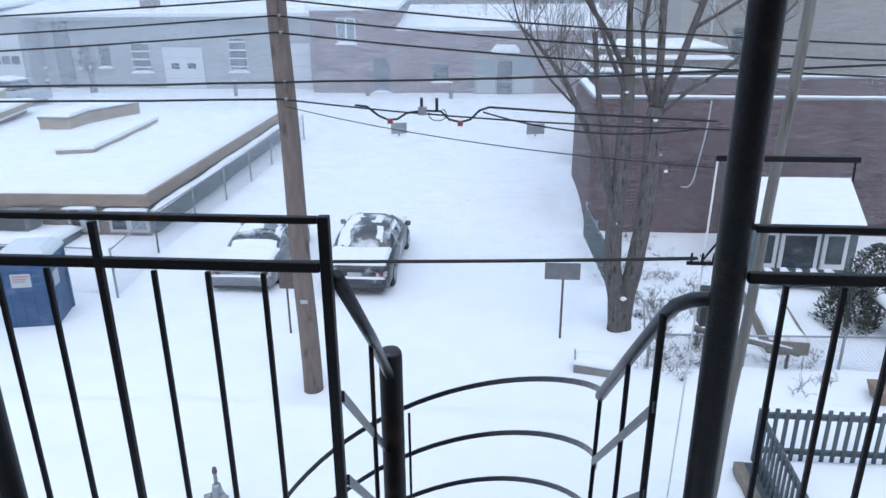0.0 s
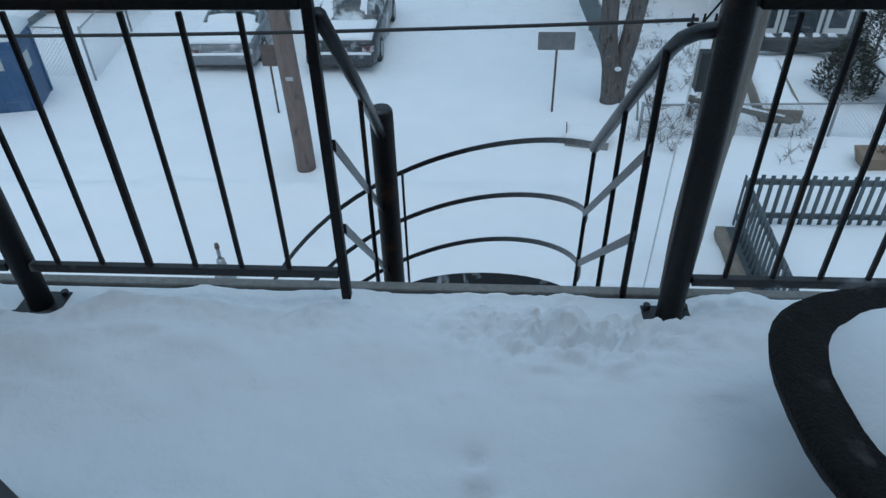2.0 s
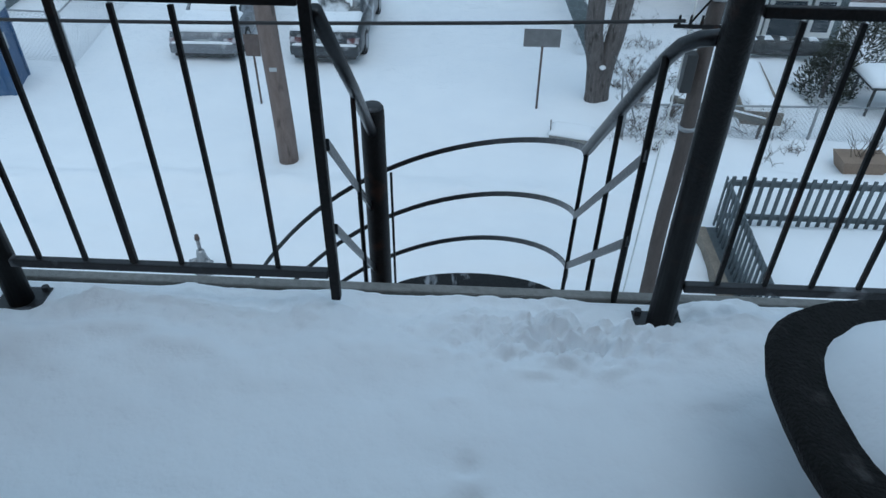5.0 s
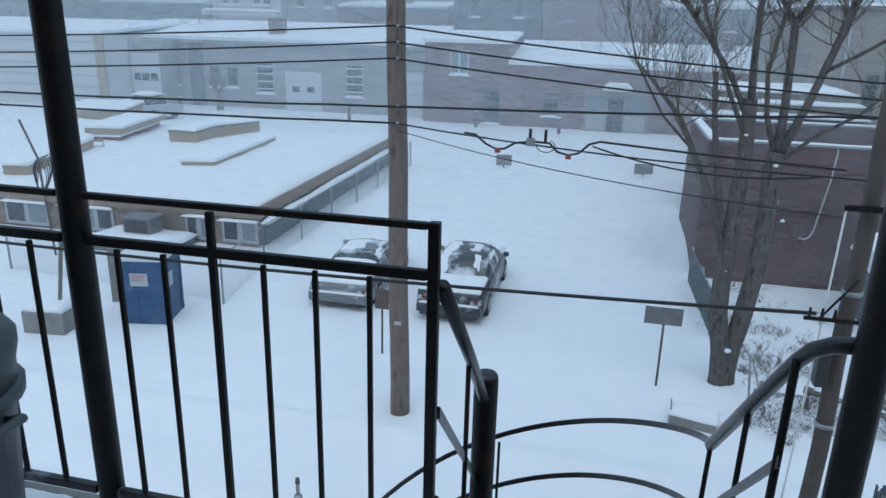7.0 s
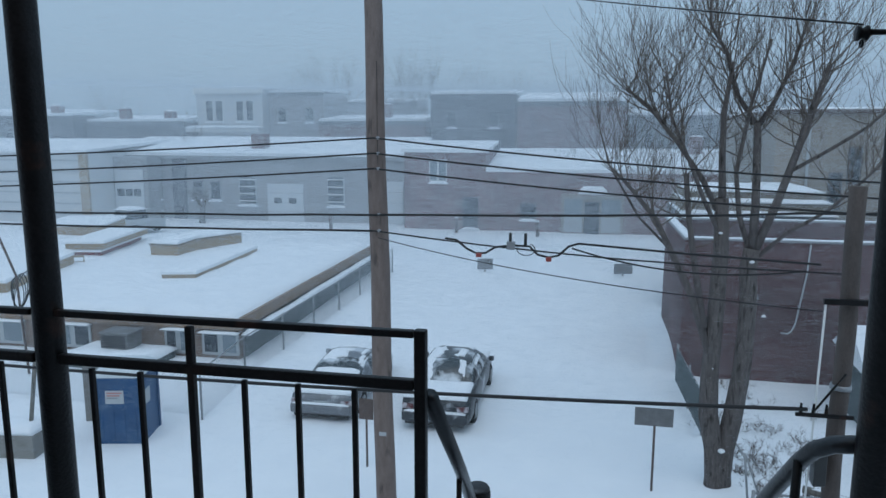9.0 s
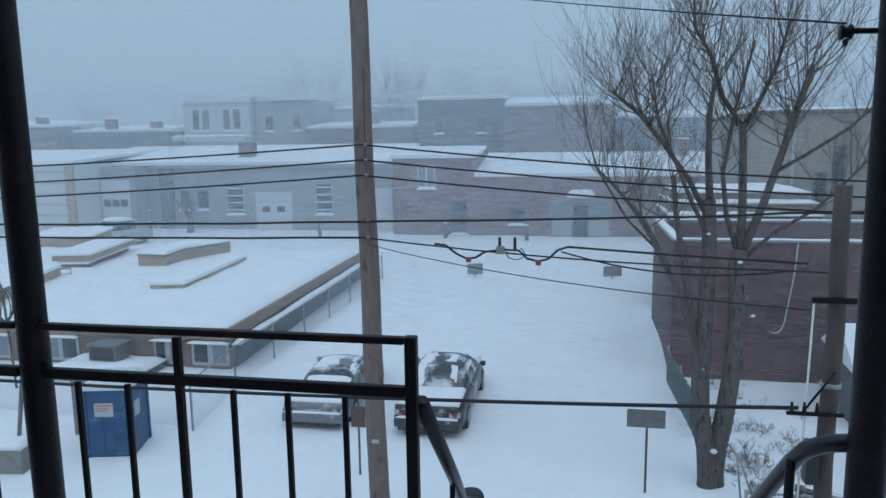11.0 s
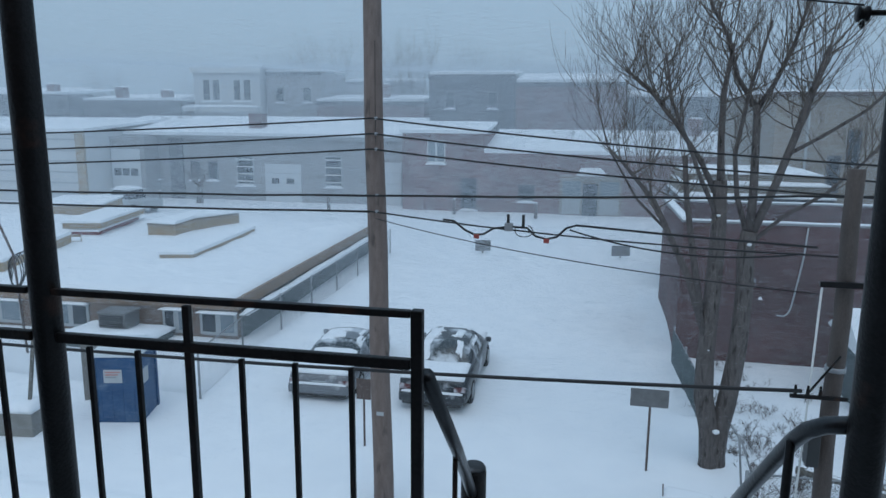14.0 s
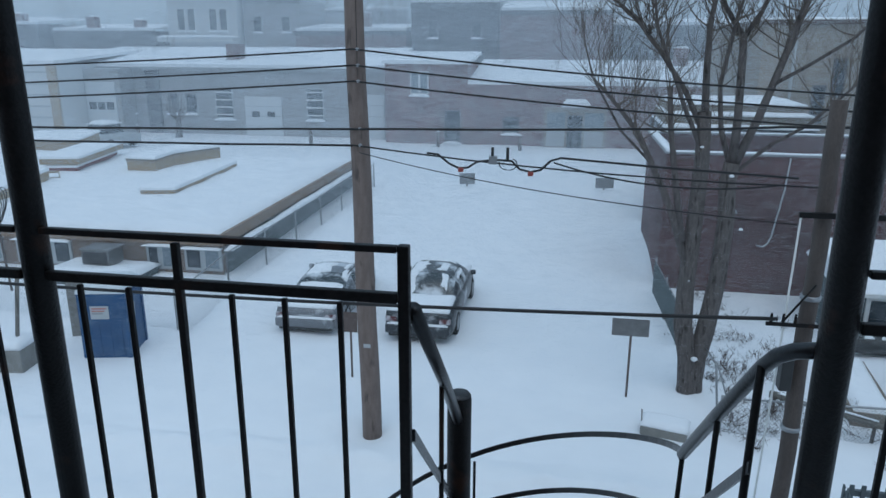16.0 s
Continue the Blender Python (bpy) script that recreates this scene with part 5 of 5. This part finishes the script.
rng = random.Random(11)
tree = thing("bare_tree", (2.72, 15.0, 0), "large bare twin-trunked tree with pollarded limbs and fine twigs", "tree")
O = Vector((2.72, 15.0, 0))


def limb(points, radii, twigs, ln, name="limb"):
    """A main limb with twigs sprouting from its upper half."""
    radii = [(0.95 if name == "trunk" else 0.7) * r for r in radii]
    v, f = tube_data([Vector(p) - O for p in points], radii, 12)
    mesh_object(name, v, f, BARK, tree, "", True)
    v, f = [], []
    P = [Vector(p) - O for p in points]
    for k in range(int(twigs * 2.4)):
        t = rng.uniform(0.45, 1.0) * (len(P) - 1)
        i = min(int(t), len(P) - 2)
        q = P[i].lerp(P[i + 1], t - i)
        r = radii[i] + (radii[i + 1] - radii[i]) * (t - i)
        way = Vector((rng.uniform(-1, 1), rng.uniform(-1, 1), rng.uniform(0.0, 1.2)))
        grow(v, f, q, way, ln * rng.uniform(0.6, 1.45), min(0.014, r * 0.45), 2, rng, 0.55, 5, 0.7)
    for k in range(int(twigs * 1.7)):
        # long upright whips from the pollarded heads
        t = rng.uniform(0.55, 1.0) * (len(P) - 1)
        i = min(int(t), len(P) - 2)
        q = P[i].lerp(P[i + 1], t - i)
        out = (P[-1] - P[0]).normalized()
        way = Vector((rng.uniform(-0.8, 0.8) + out.x * 0.7, rng.uniform(-0.7, 0.7), rng.uniform(0.4, 1.1)))
        grow(v, f, q, way, ln * rng.uniform(1.1, 1.9), 0.0065, 1, rng, 0.6, 4, 0.6)
    if v:
        tagged(mesh_object("twig_spray", v, f, TWIG, tree, "fine bare twigs"), kind="stuff")


limb([(2.62, 15.0, -0.3), (2.6, 15.0, 0.3), (2.55, 15.0, 0.9), (2.4, 15.0, 1.6), (2.38, 15.0, 2.4), (2.42, 15.0, 3.7), (2.44, 15.0, 5.0), (2.4, 15.0, 5.9)], [0.27, 0.21, 0.2, 0.2, 0.18, 0.165, 0.15, 0.13], 0, 1, "trunk")
limb([(2.72, 15.05, -0.3), (2.72, 15.05, 0.35), (2.76, 15.05, 0.9), (2.86, 15.05, 1.5), (2.97, 15.0, 2.6), (3.0, 15.0, 3.9), (2.95, 15.0, 4.6), (3.0, 15.0, 4.95)], [0.27, 0.21, 0.2, 0.2, 0.18, 0.17, 0.17, 0.16], 0, 1, "trunk")
limb([(3.0, 15.0, 4.9), (3.0, 15.0, 5.8), (2.97, 15.05, 6.9), (2.95, 15.1, 7.3)], [0.13, 0.11, 0.1, 0.09], 3, 0.8)
limb([(3.0, 15.0, 4.8), (3.35, 14.95, 5.8), (3.6, 14.9, 6.7), (3.85, 14.8, 7.7), (4.02, 14.8, 8.3)], [0.12, 0.11, 0.095, 0.085, 0.07], 12, 1.0)
limb([(3.05, 15.0, 4.75), (3.5, 14.7, 5.3), (4.1, 14.5, 5.75), (4.6, 14.4, 6.3), (5.1, 14.3, 6.9)], [0.06, 0.05, 0.042, 0.034, 0.02], 6, 0.8)
limb([(3.5, 14.9, 6.4), (4.0, 14.7, 6.75), (4.6, 14.5, 7.2), (5.1, 14.4, 7.75), (5.5, 14.4, 7.8)], [0.055, 0.045, 0.04, 0.03, 0.018], 6, 0.8)
limb([(2.95, 15.1, 7.2), (3.25, 15.2, 7.7), (3.55, 15.3, 8.4), (3.75, 15.3, 9.2)], [0.08, 0.06, 0.05, 0.035], 7, 0.9)
limb([(2.95, 15.1, 7.25), (2.6, 15.2, 7.8), (2.35, 15.2, 8.6), (2.05, 15.2, 9.1), (2.0, 15.2, 10.0)], [0.075, 0.065, 0.055, 0.045, 0.03], 8, 1.0)
limb([(2.42, 15.0, 5.7), (2.36, 15.0, 6.6), (2.34, 15.0, 7.5), (2.45, 15.0, 8.4)], [0.11, 0.09, 0.075, 0.05], 7, 0.9)
limb([(2.42, 15.0, 5.5), (2.0, 15.0, 6.3), (1.5, 15.0, 7.0), (1.0, 15.0, 7.6), (0.55, 15.0, 7.95)], [0.085, 0.07, 0.06, 0.05, 0.035], 12, 0.9)
limb([(2.4, 14.95, 5.2), (2.05, 14.9, 5.9), (1.75, 14.8, 6.6), (1.4, 14.8, 7.4), (1.25, 14.7, 8.2)], [0.07, 0.06, 0.05, 0.04, 0.03], 7, 0.9)
limb([(2.36, 14.95, 2.8), (1.95, 14.9, 4.0), (1.55, 14.85, 4.8), (1.2, 14.8, 5.5), (0.6, 14.8, 6.2), (0.2, 14.7, 6.6)], [0.12, 0.1, 0.085, 0.07, 0.045, 0.02], 8, 0.9)
limb([(2.2, 14.9, 3.4), (1.97, 14.9, 4.6), (1.8, 14.9, 5.6), (1.72, 14.9, 6.35)], [0.1, 0.085, 0.075, 0.07], 4, 0.8)
limb([(1.5, 15.0, 4.9), (0.9, 15.0, 5.5), (0.3, 15.0, 6.5), (0.1, 15.0, 7.2), (0.05, 15.0, 7.6)], [0.04, 0.034, 0.026, 0.018, 0.008], 3, 0.6)
limb([(2.95, 15.0, 4.9), (2.72, 15.0, 5.6), (2.62, 15.0, 6.4), (2.8, 15.0, 7.6), (3.1, 15.1, 8.8)], [0.08, 0.07, 0.06, 0.05, 0.03], 7, 0.9)

for x, y, z, r in ((2.66, 14.82, 0.93, 0.075), (2.4, 14.86, 2.6, 0.035), (2.98, 14.86, 4.72, 0.055), (2.4, 14.87, 5.25, 0.04)):
    rings = [[(x - O.x + r * w * (1 + 0.2 * math.sin(3 * t)) * math.cos(t), y - O.y + r * w * math.sin(t), z + r * h) for t in [2 * math.pi * k / 9 for k in range(9)]] for w, h in ((0.5, -0.5), (1.0, -0.1), (0.8, 0.4), (0.25, 0.65))]
    loft("clinging_snow", rings, SNOW, tree)


def far_tree(x, y, h, seed, dense=3):
    r = random.Random(seed)
    t = thing("far_tree", (x, y, 0), "bare leafless tree faint in the blowing snow", "tree", "far trees")
    v, f = [], []
    tube_data([(0, 0, -0.2), (0.1, 0, h * 0.2), (0.0, 0.1, h * 0.4)], [0.3, 0.24, 0.18], 8, v, f)
    mesh_object("trunk", v, f, BARK, t, "", True)
    v, f = [], []
    for k in range(7):
        a = 2 * math.pi * k / 7 + r.uniform(-0.3, 0.3)
        grow(v, f, Vector((0, 0, h * r.uniform(0.22, 0.4))), Vector((math.cos(a), math.sin(a), r.uniform(0.7, 1.6))), h * 0.3, 0.12, dense, r, 0.5, 4, 0.6)
    mesh_object("crown", v, f, TWIG, t, "bare twiggy crown")
    return t


far_tree(-21, 88, 19, 3)
far_tree(-25, 92, 17, 4)
far_tree(-43, 100, 18, 5)
far_tree(-38, 104, 19, 6)
far_tree(-13, 96, 17, 7)
far_tree(-6, 104, 15, 8)
far_tree(-70, 96, 15, 9)
far_tree(-58, 102, 13, 10)
for x, y, h, s in ((-30.5, 52.5, 3.5, 21), (-24.5, 68, 9.5, 22), (-2.5, 59, 6.8, 23), (-5.5, 62, 7.2, 24), (-37.5, 62, 8.6, 25)):
    far_tree(x, y, h, s, 2)

# ---- yard on the far side of the street ----
shed = thing("garden_shed", (7.8, 18.75, 0), "grey-green garden shed with white-framed windows and a snowy roof", "shed")
part("wall", box_bm(-1.15, 1.4, 0, 2.2, -0.3, 1.42), TEAL_WALL, shed)
loft("roof", [[(x, -0.25, 1.36), (x, 1.2, 2.35), (x, 2.4, 1.6)] for x in (-1.28, 1.5)], SNOW, shed, "thick snow on the roof", False)
part("eave", box_bm(-1.28, 1.5, -0.28, -0.2, 1.26, 1.355), WHITE_PAINT, shed)
for x0, x1 in ((-0.98, -0.65), (-0.45, 0.4), (0.62, 1.1)):
    w = thing("window", (0, 0, 0), "", "")
    w.parent = shed
    part("frame", box_bm(x0 - 0.07, x1 + 0.07, -0.05, -0.004, 0.2, 1.2, 0.005), WHITE_PAINT, w)
    part("pane", box_bm(x0 + 0.03, x1 - 0.03, -0.06, -0.052, 0.35 if x0 != -0.45 else 0.12, 1.12), GLASS_DARK, w)
roll = thing("rolled_tarp", (7.5, 17.8, 0.2), "dark rolled tarp dusted with snow beside the shed", "tarp")
tube("roll", [(-1.0, 0.05, 0.12), (-0.5, 0, 0.13), (0.4, 0, 0.12), (1.0, 0, 0.12)], [0.2, 0.23, 0.23, 0.2], DARK_TRIM, roll, 12)
for i in range(5):
    snow_cap("snow_patch", -0.9 + 0.36 * i, -0.68 + 0.36 * i, -0.12, 0.1, 0.31, 0.05, roll, rough=0.03, cell=0.06, seed=i)
bed = thing("raised_bed", (5.95, 14.25, -0.1), "long wooden raised bed filled level with snow", "raised bed", turn=-6)
part("front_board", box_bm(-0.38, 0.42, 0, 0.06, 0, 0.42, 0.01), PLANK, bed)
for sx in (-0.38, 0.38):
    part("side_board", box_bm(sx, sx + 0.05, 0.062, 2.6, 0, 0.42, 0.01), PLANK, bed)
snow_cap("snow_fill", -0.36, 0.4, 0.03, 2.6, 0.36, 0.16, bed, rough=0.04, cell=0.12, seed=8)
log = thing("fallen_log", (5.05, 14.1, 0.3), "grey log resting on short stakes in the yard", "log", turn=-29)
tube("trunk", [(-1.05, 0, 0.1), (-0.3, 0.02, 0.12), (1.0, 0, 0.08)], [0.075, 0.07, 0.06], POLE_GREY, log, 10)
for x in (-0.95, -0.2, 0.8):
    tube("stake", [(x, 0, 0.08), (x - 0.02, 0, -0.55)], 0.035, BARK, log, 6)
snow_cap("snow_strip", -0.9, 0.85, -0.035, 0.035, 0.165, 0.02, log, rough=0.01, cell=0.1, seed=1)


def picket_run(x0, y0, x1, y1, label):
    ln = math.hypot(x1 - x0, y1 - y0)
    p = thing("picket_fence", (x0, y0, 0.0), label, "fence", "picket fences", turn=math.degrees(math.atan2(y1 - y0, x1 - x0)))
    part("upper_rail", box_bm(0, ln, -0.03, 0.03, 0.84, 0.93, 0.006), PICKET, p)
    part("lower_rail", box_bm(0, ln, -0.03, 0.03, 0.2, 0.28, 0.006), PICKET, p)
    n = int(ln / 0.16)
    for i in range(n + 1):
        x = 0.03 + (ln - 0.1) * i / n
        part("picket", box_bm(x - 0.032, x + 0.032, -0.055, -0.032, 0.08, 1.03 + 0.008 * math.sin(i * 2.3), 0.005), PICKET, p)
    return p


picket_run(4.16, 10.62, 9.6, 10.55, "grey stained wooden picket fence round a deck")
picket_run(4.12, 10.58, 3.98, 7.0, "grey stained wooden picket fence along the deck edge")
deck = thing("garden_deck", (4.2, 6.5, 0), "low wooden deck heaped with smooth snow", "deck")
part("frame", box_bm(-0.3, 5.5, 0, 4.0, -0.2, 0.08, 0.01), PICKET, deck)
part("edge_plank", box_bm(-0.46, -0.31, 0.2, 3.9, -0.1, 0.16, 0.01), PLANK, deck)
snow_cap("snow_load", 0.0, 5.5, 0.1, 3.95, 0.084, 0.22, deck, rough=0.08, cell=0.25, seed=5)
spigot = thing("garden_pipe", (3.42, 8.35, -0.1), "bent white pipe standing in the snow by the deck", "pipe")
tube("pipe", [(0, 0, 0), (0, 0, 0.45), (0.03, 0, 0.52), (0.14, 0, 0.5)], 0.035, WHITE_PAINT, spigot, 8)
pl = thing("wooden_planter", (7.35, 12.7, -0.05), "small reddish wooden planter with a dead plant", "planter")
loft("box", [[(sx * w, sy * w * 0.6, z) for sx, sy in ((-1, -1), (1, -1), (1, 1), (-1, 1))] for w, z in ((0.36, 0), (0.45, 0.3))], FASCIA, pl, smooth=False)
v, f = [], []
for k in range(14):
    grow(v, f, Vector((rng.uniform(-0.25, 0.25), rng.uniform(-0.1, 0.1), 0.28)), Vector((rng.uniform(-1, 1), rng.uniform(-1, 1), 1)), 0.35, 0.008, 1, rng, 0.2, 4)
mesh_object("dead_plant", v, f, DRY, pl, "dry brown stems")
table = thing("garden_table", (9.0, 15.2, 0), "dark garden table carrying a thick slab of snow", "table")
part("tabletop", box_bm(-0.8, 0.8, -0.5, 0.5, 0.66, 0.72, 0.01), DARK_TRIM, table)
for sx in (-0.7, 0.7):
    for sy in (-0.4, 0.4):
        tube("leg", [(sx, sy, -0.2), (sx * 0.95, sy * 0.95, 0.66)], 0.03, DARK_TRIM, table, 6)
snow_cap("snow_slab", -0.82, 0.82, -0.52, 0.52, 0.724, 0.16, table, rough=0.03, cell=0.12, seed=4)


def evergreen(x, y, r, h, seed, label):
    q = random.Random(seed)
    s = thing("evergreen_shrub", (x, y, -0.1), label, "shrub", "evergreen shrubs")
    v, f = [], []
    for k in range(4200):
        a, t = q.uniform(0, 2 * math.pi), q.random()
        rad = r * (1 - t ** 1.6) ** 0.6 * q.uniform(0.55, 1.05) * (1 + 0.2 * math.sin(3 * a + seed))
        p = Vector((rad * math.cos(a), rad * math.sin(a), t * h))
        d = Vector((math.cos(a), math.sin(a), q.uniform(0.1, 1.2))).normalized() * q.uniform(0.04, 0.09)
        u = d.cross(Vector((q.uniform(-1, 1), q.uniform(-1, 1), 1))).normalized() * 0.012
        b = len(v)
        v += [p - u, p + u, p + d * 0.6 + u * 1.3, p + d, p + d * 0.6 - u * 1.3]
        f.append((b, b + 1, b + 2, b + 3, b + 4))
    mesh_object("foliage", v, f, HEDGE, s, "dark evergreen sprays")
    v, f = [], []
    tube_data([(0, 0, -0.1), (0, 0, h * 0.8)], [0.06, 0.02], 6, v, f)
    mesh_object("trunk", v, f, BARK, s)
    return s


evergreen(7.75, 15.7, 0.62, 1.35, 1, "dark evergreen shrub dusted with snow")
evergreen(8.7, 16.7, 0.8, 1.7, 2, "larger dark evergreen shrub beside the table")

v, f = [], []
q = random.Random(5)
clumps = []
for cx, cy, sp, m in ((3.6, 13.9, 0.35, 5), (4.3, 14.5, 0.5, 8), (3.5, 15.4, 0.35, 5), (5.3, 13.7, 0.5, 6), (3.9, 17.4, 0.5, 8), (3.4, 18.5, 0.4, 5), (4.8, 19.2, 0.6, 5), (3.7, 16.2, 0.3, 8), (6.4, 13.6, 0.4, 3), (4.6, 21.4, 0.7, 4)):
    clumps += [(cx + q.gauss(0, sp), cy + q.gauss(0, sp), q.uniform(0.05, 0.16), q.uniform(0.12, 0.34)) for _ in range(m)]
for cx, cy, sp, h in clumps:
    for k in range(q.randint(5, 13)):
        x, y = cx + q.gauss(0, sp), cy + q.gauss(0, sp)
        grow(v, f, Vector((x, y, ground_height(x, y) - 0.05)), Vector((q.uniform(-0.9, 0.9), q.uniform(-0.9, 0.9), 0.8)), h * q.uniform(0.5, 1.1), 0.0045, 1 if k % 4 else 2, q, 0.0, 4, 0.9)
tagged(mesh_object("dry_weeds", v, f, DRY), "dry brown weeds and bare stems poking out of the snow", "weeds", kind="stuff")
leaner = thing("fence_panel", (3.1, 14.2, -0.1), "narrow grey wire fence panel leaning by the tree", "fence panel")
tube("stile", [(0, 0, 0), (-0.12, 0.1, 1.25)], 0.022, STEEL, leaner, 6)
tube("stile", [(0.32, -0.1, 0), (-0.1, 0.1, 1.22)], 0.018, STEEL, leaner, 6)
tube("stile", [(-0.22, 0.9, 0), (-0.25, 0.9, 1.3)], 0.022, STEEL, leaner, 6)
tube("rail", [(-0.12, 0.1, 1.2), (-0.25, 0.9, 1.28)], 0.018, STEEL, leaner, 6)

# ---- blowing snow in the air: thin streaks that stand in for the haze ----
rs = np.random.RandomState(4)
COUNT = 4200000
d = rs.uniform(14, 98, COUNT)
ang = rs.uniform(-0.84, 0.66, COUNT)
lift = rs.uniform(0, 1, COUNT)
slope = np.where(lift < 0.88, rs.uniform(-0.5, 0.06, COUNT), 0.06 + 0.22 * rs.uniform(0, 1, COUNT) ** 2)
fx, fy = d * np.sin(ang), 0.8 + d * np.cos(ang)
fz = 7.1 + d * slope
keep = (fz > 0.12) & (fz < 26)
fx, fy, fz, d = fx[keep], fy[keep], fz[keep], d[keep]
n = len(fx)
centre = np.stack([fx, fy, fz], 1)
size = d * rs.uniform(0.6, 1.3, n)
a = np.stack([np.ones(n), rs.normal(0, 0.35, n), rs.normal(0, 0.16, n)], 1)
a /= np.linalg.norm(a, axis=1)[:, None]
b = np.cross(a, rs.normal(size=(n, 3)))
b /= np.linalg.norm(b, axis=1)[:, None]
long, thin = a * size[:, None] * 0.013, b * size[:, None] * 0.0000225
tri = np.stack([centre + long, centre - long + thin, centre - long - thin], 1).reshape(-1, 3)
fm = bpy.data.meshes.new("blowing_snow")
fm.vertices.add(3 * n)
fm.vertices.foreach_set("co", tri.astype(np.float32).ravel())
fm.loops.add(3 * n)
fm.loops.foreach_set("vertex_index", np.arange(3 * n, dtype=np.int32))
fm.polygons.add(n)
fm.polygons.foreach_set("loop_start", np.arange(0, 3 * n, 3, dtype=np.int32))
fm.update(calc_edges=True)
HAZE_STREAK = bpy.data.materials.new("haze_streak")
HAZE_STREAK.use_nodes = True
fn, fl = HAZE_STREAK.node_tree.nodes, HAZE_STREAK.node_tree.links
fn.clear()
df, tr = fn.new("ShaderNodeBsdfDiffuse"), fn.new("ShaderNodeBsdfTranslucent")
# tinted to the haze tone, darker than the lying snow
df.inputs["Color"].default_value = tr.inputs["Color"].default_value = (0.69, 0.745, 0.795, 1)
mxs, out = fn.new("ShaderNodeMixShader"), fn.new("ShaderNodeOutputMaterial")
fl.new(df.outputs[0], mxs.inputs[1])
fl.new(tr.outputs[0], mxs.inputs[2])
# partly transparent, which sets how dense the haze of streaks looks
gap, wisp = fn.new("ShaderNodeBsdfTransparent"), fn.new("ShaderNodeMixShader")
wisp.inputs["Fac"].default_value = 0.75
fl.new(gap.outputs[0], wisp.inputs[1])
fl.new(mxs.outputs[0], wisp.inputs[2])
fl.new(wisp.outputs[0], out.inputs["Surface"])
fm.materials.append(HAZE_STREAK)
tagged(new("blowing_snow", fm), "fine streaks of blown snow standing in for haze over the lot", "snow", kind="stuff")
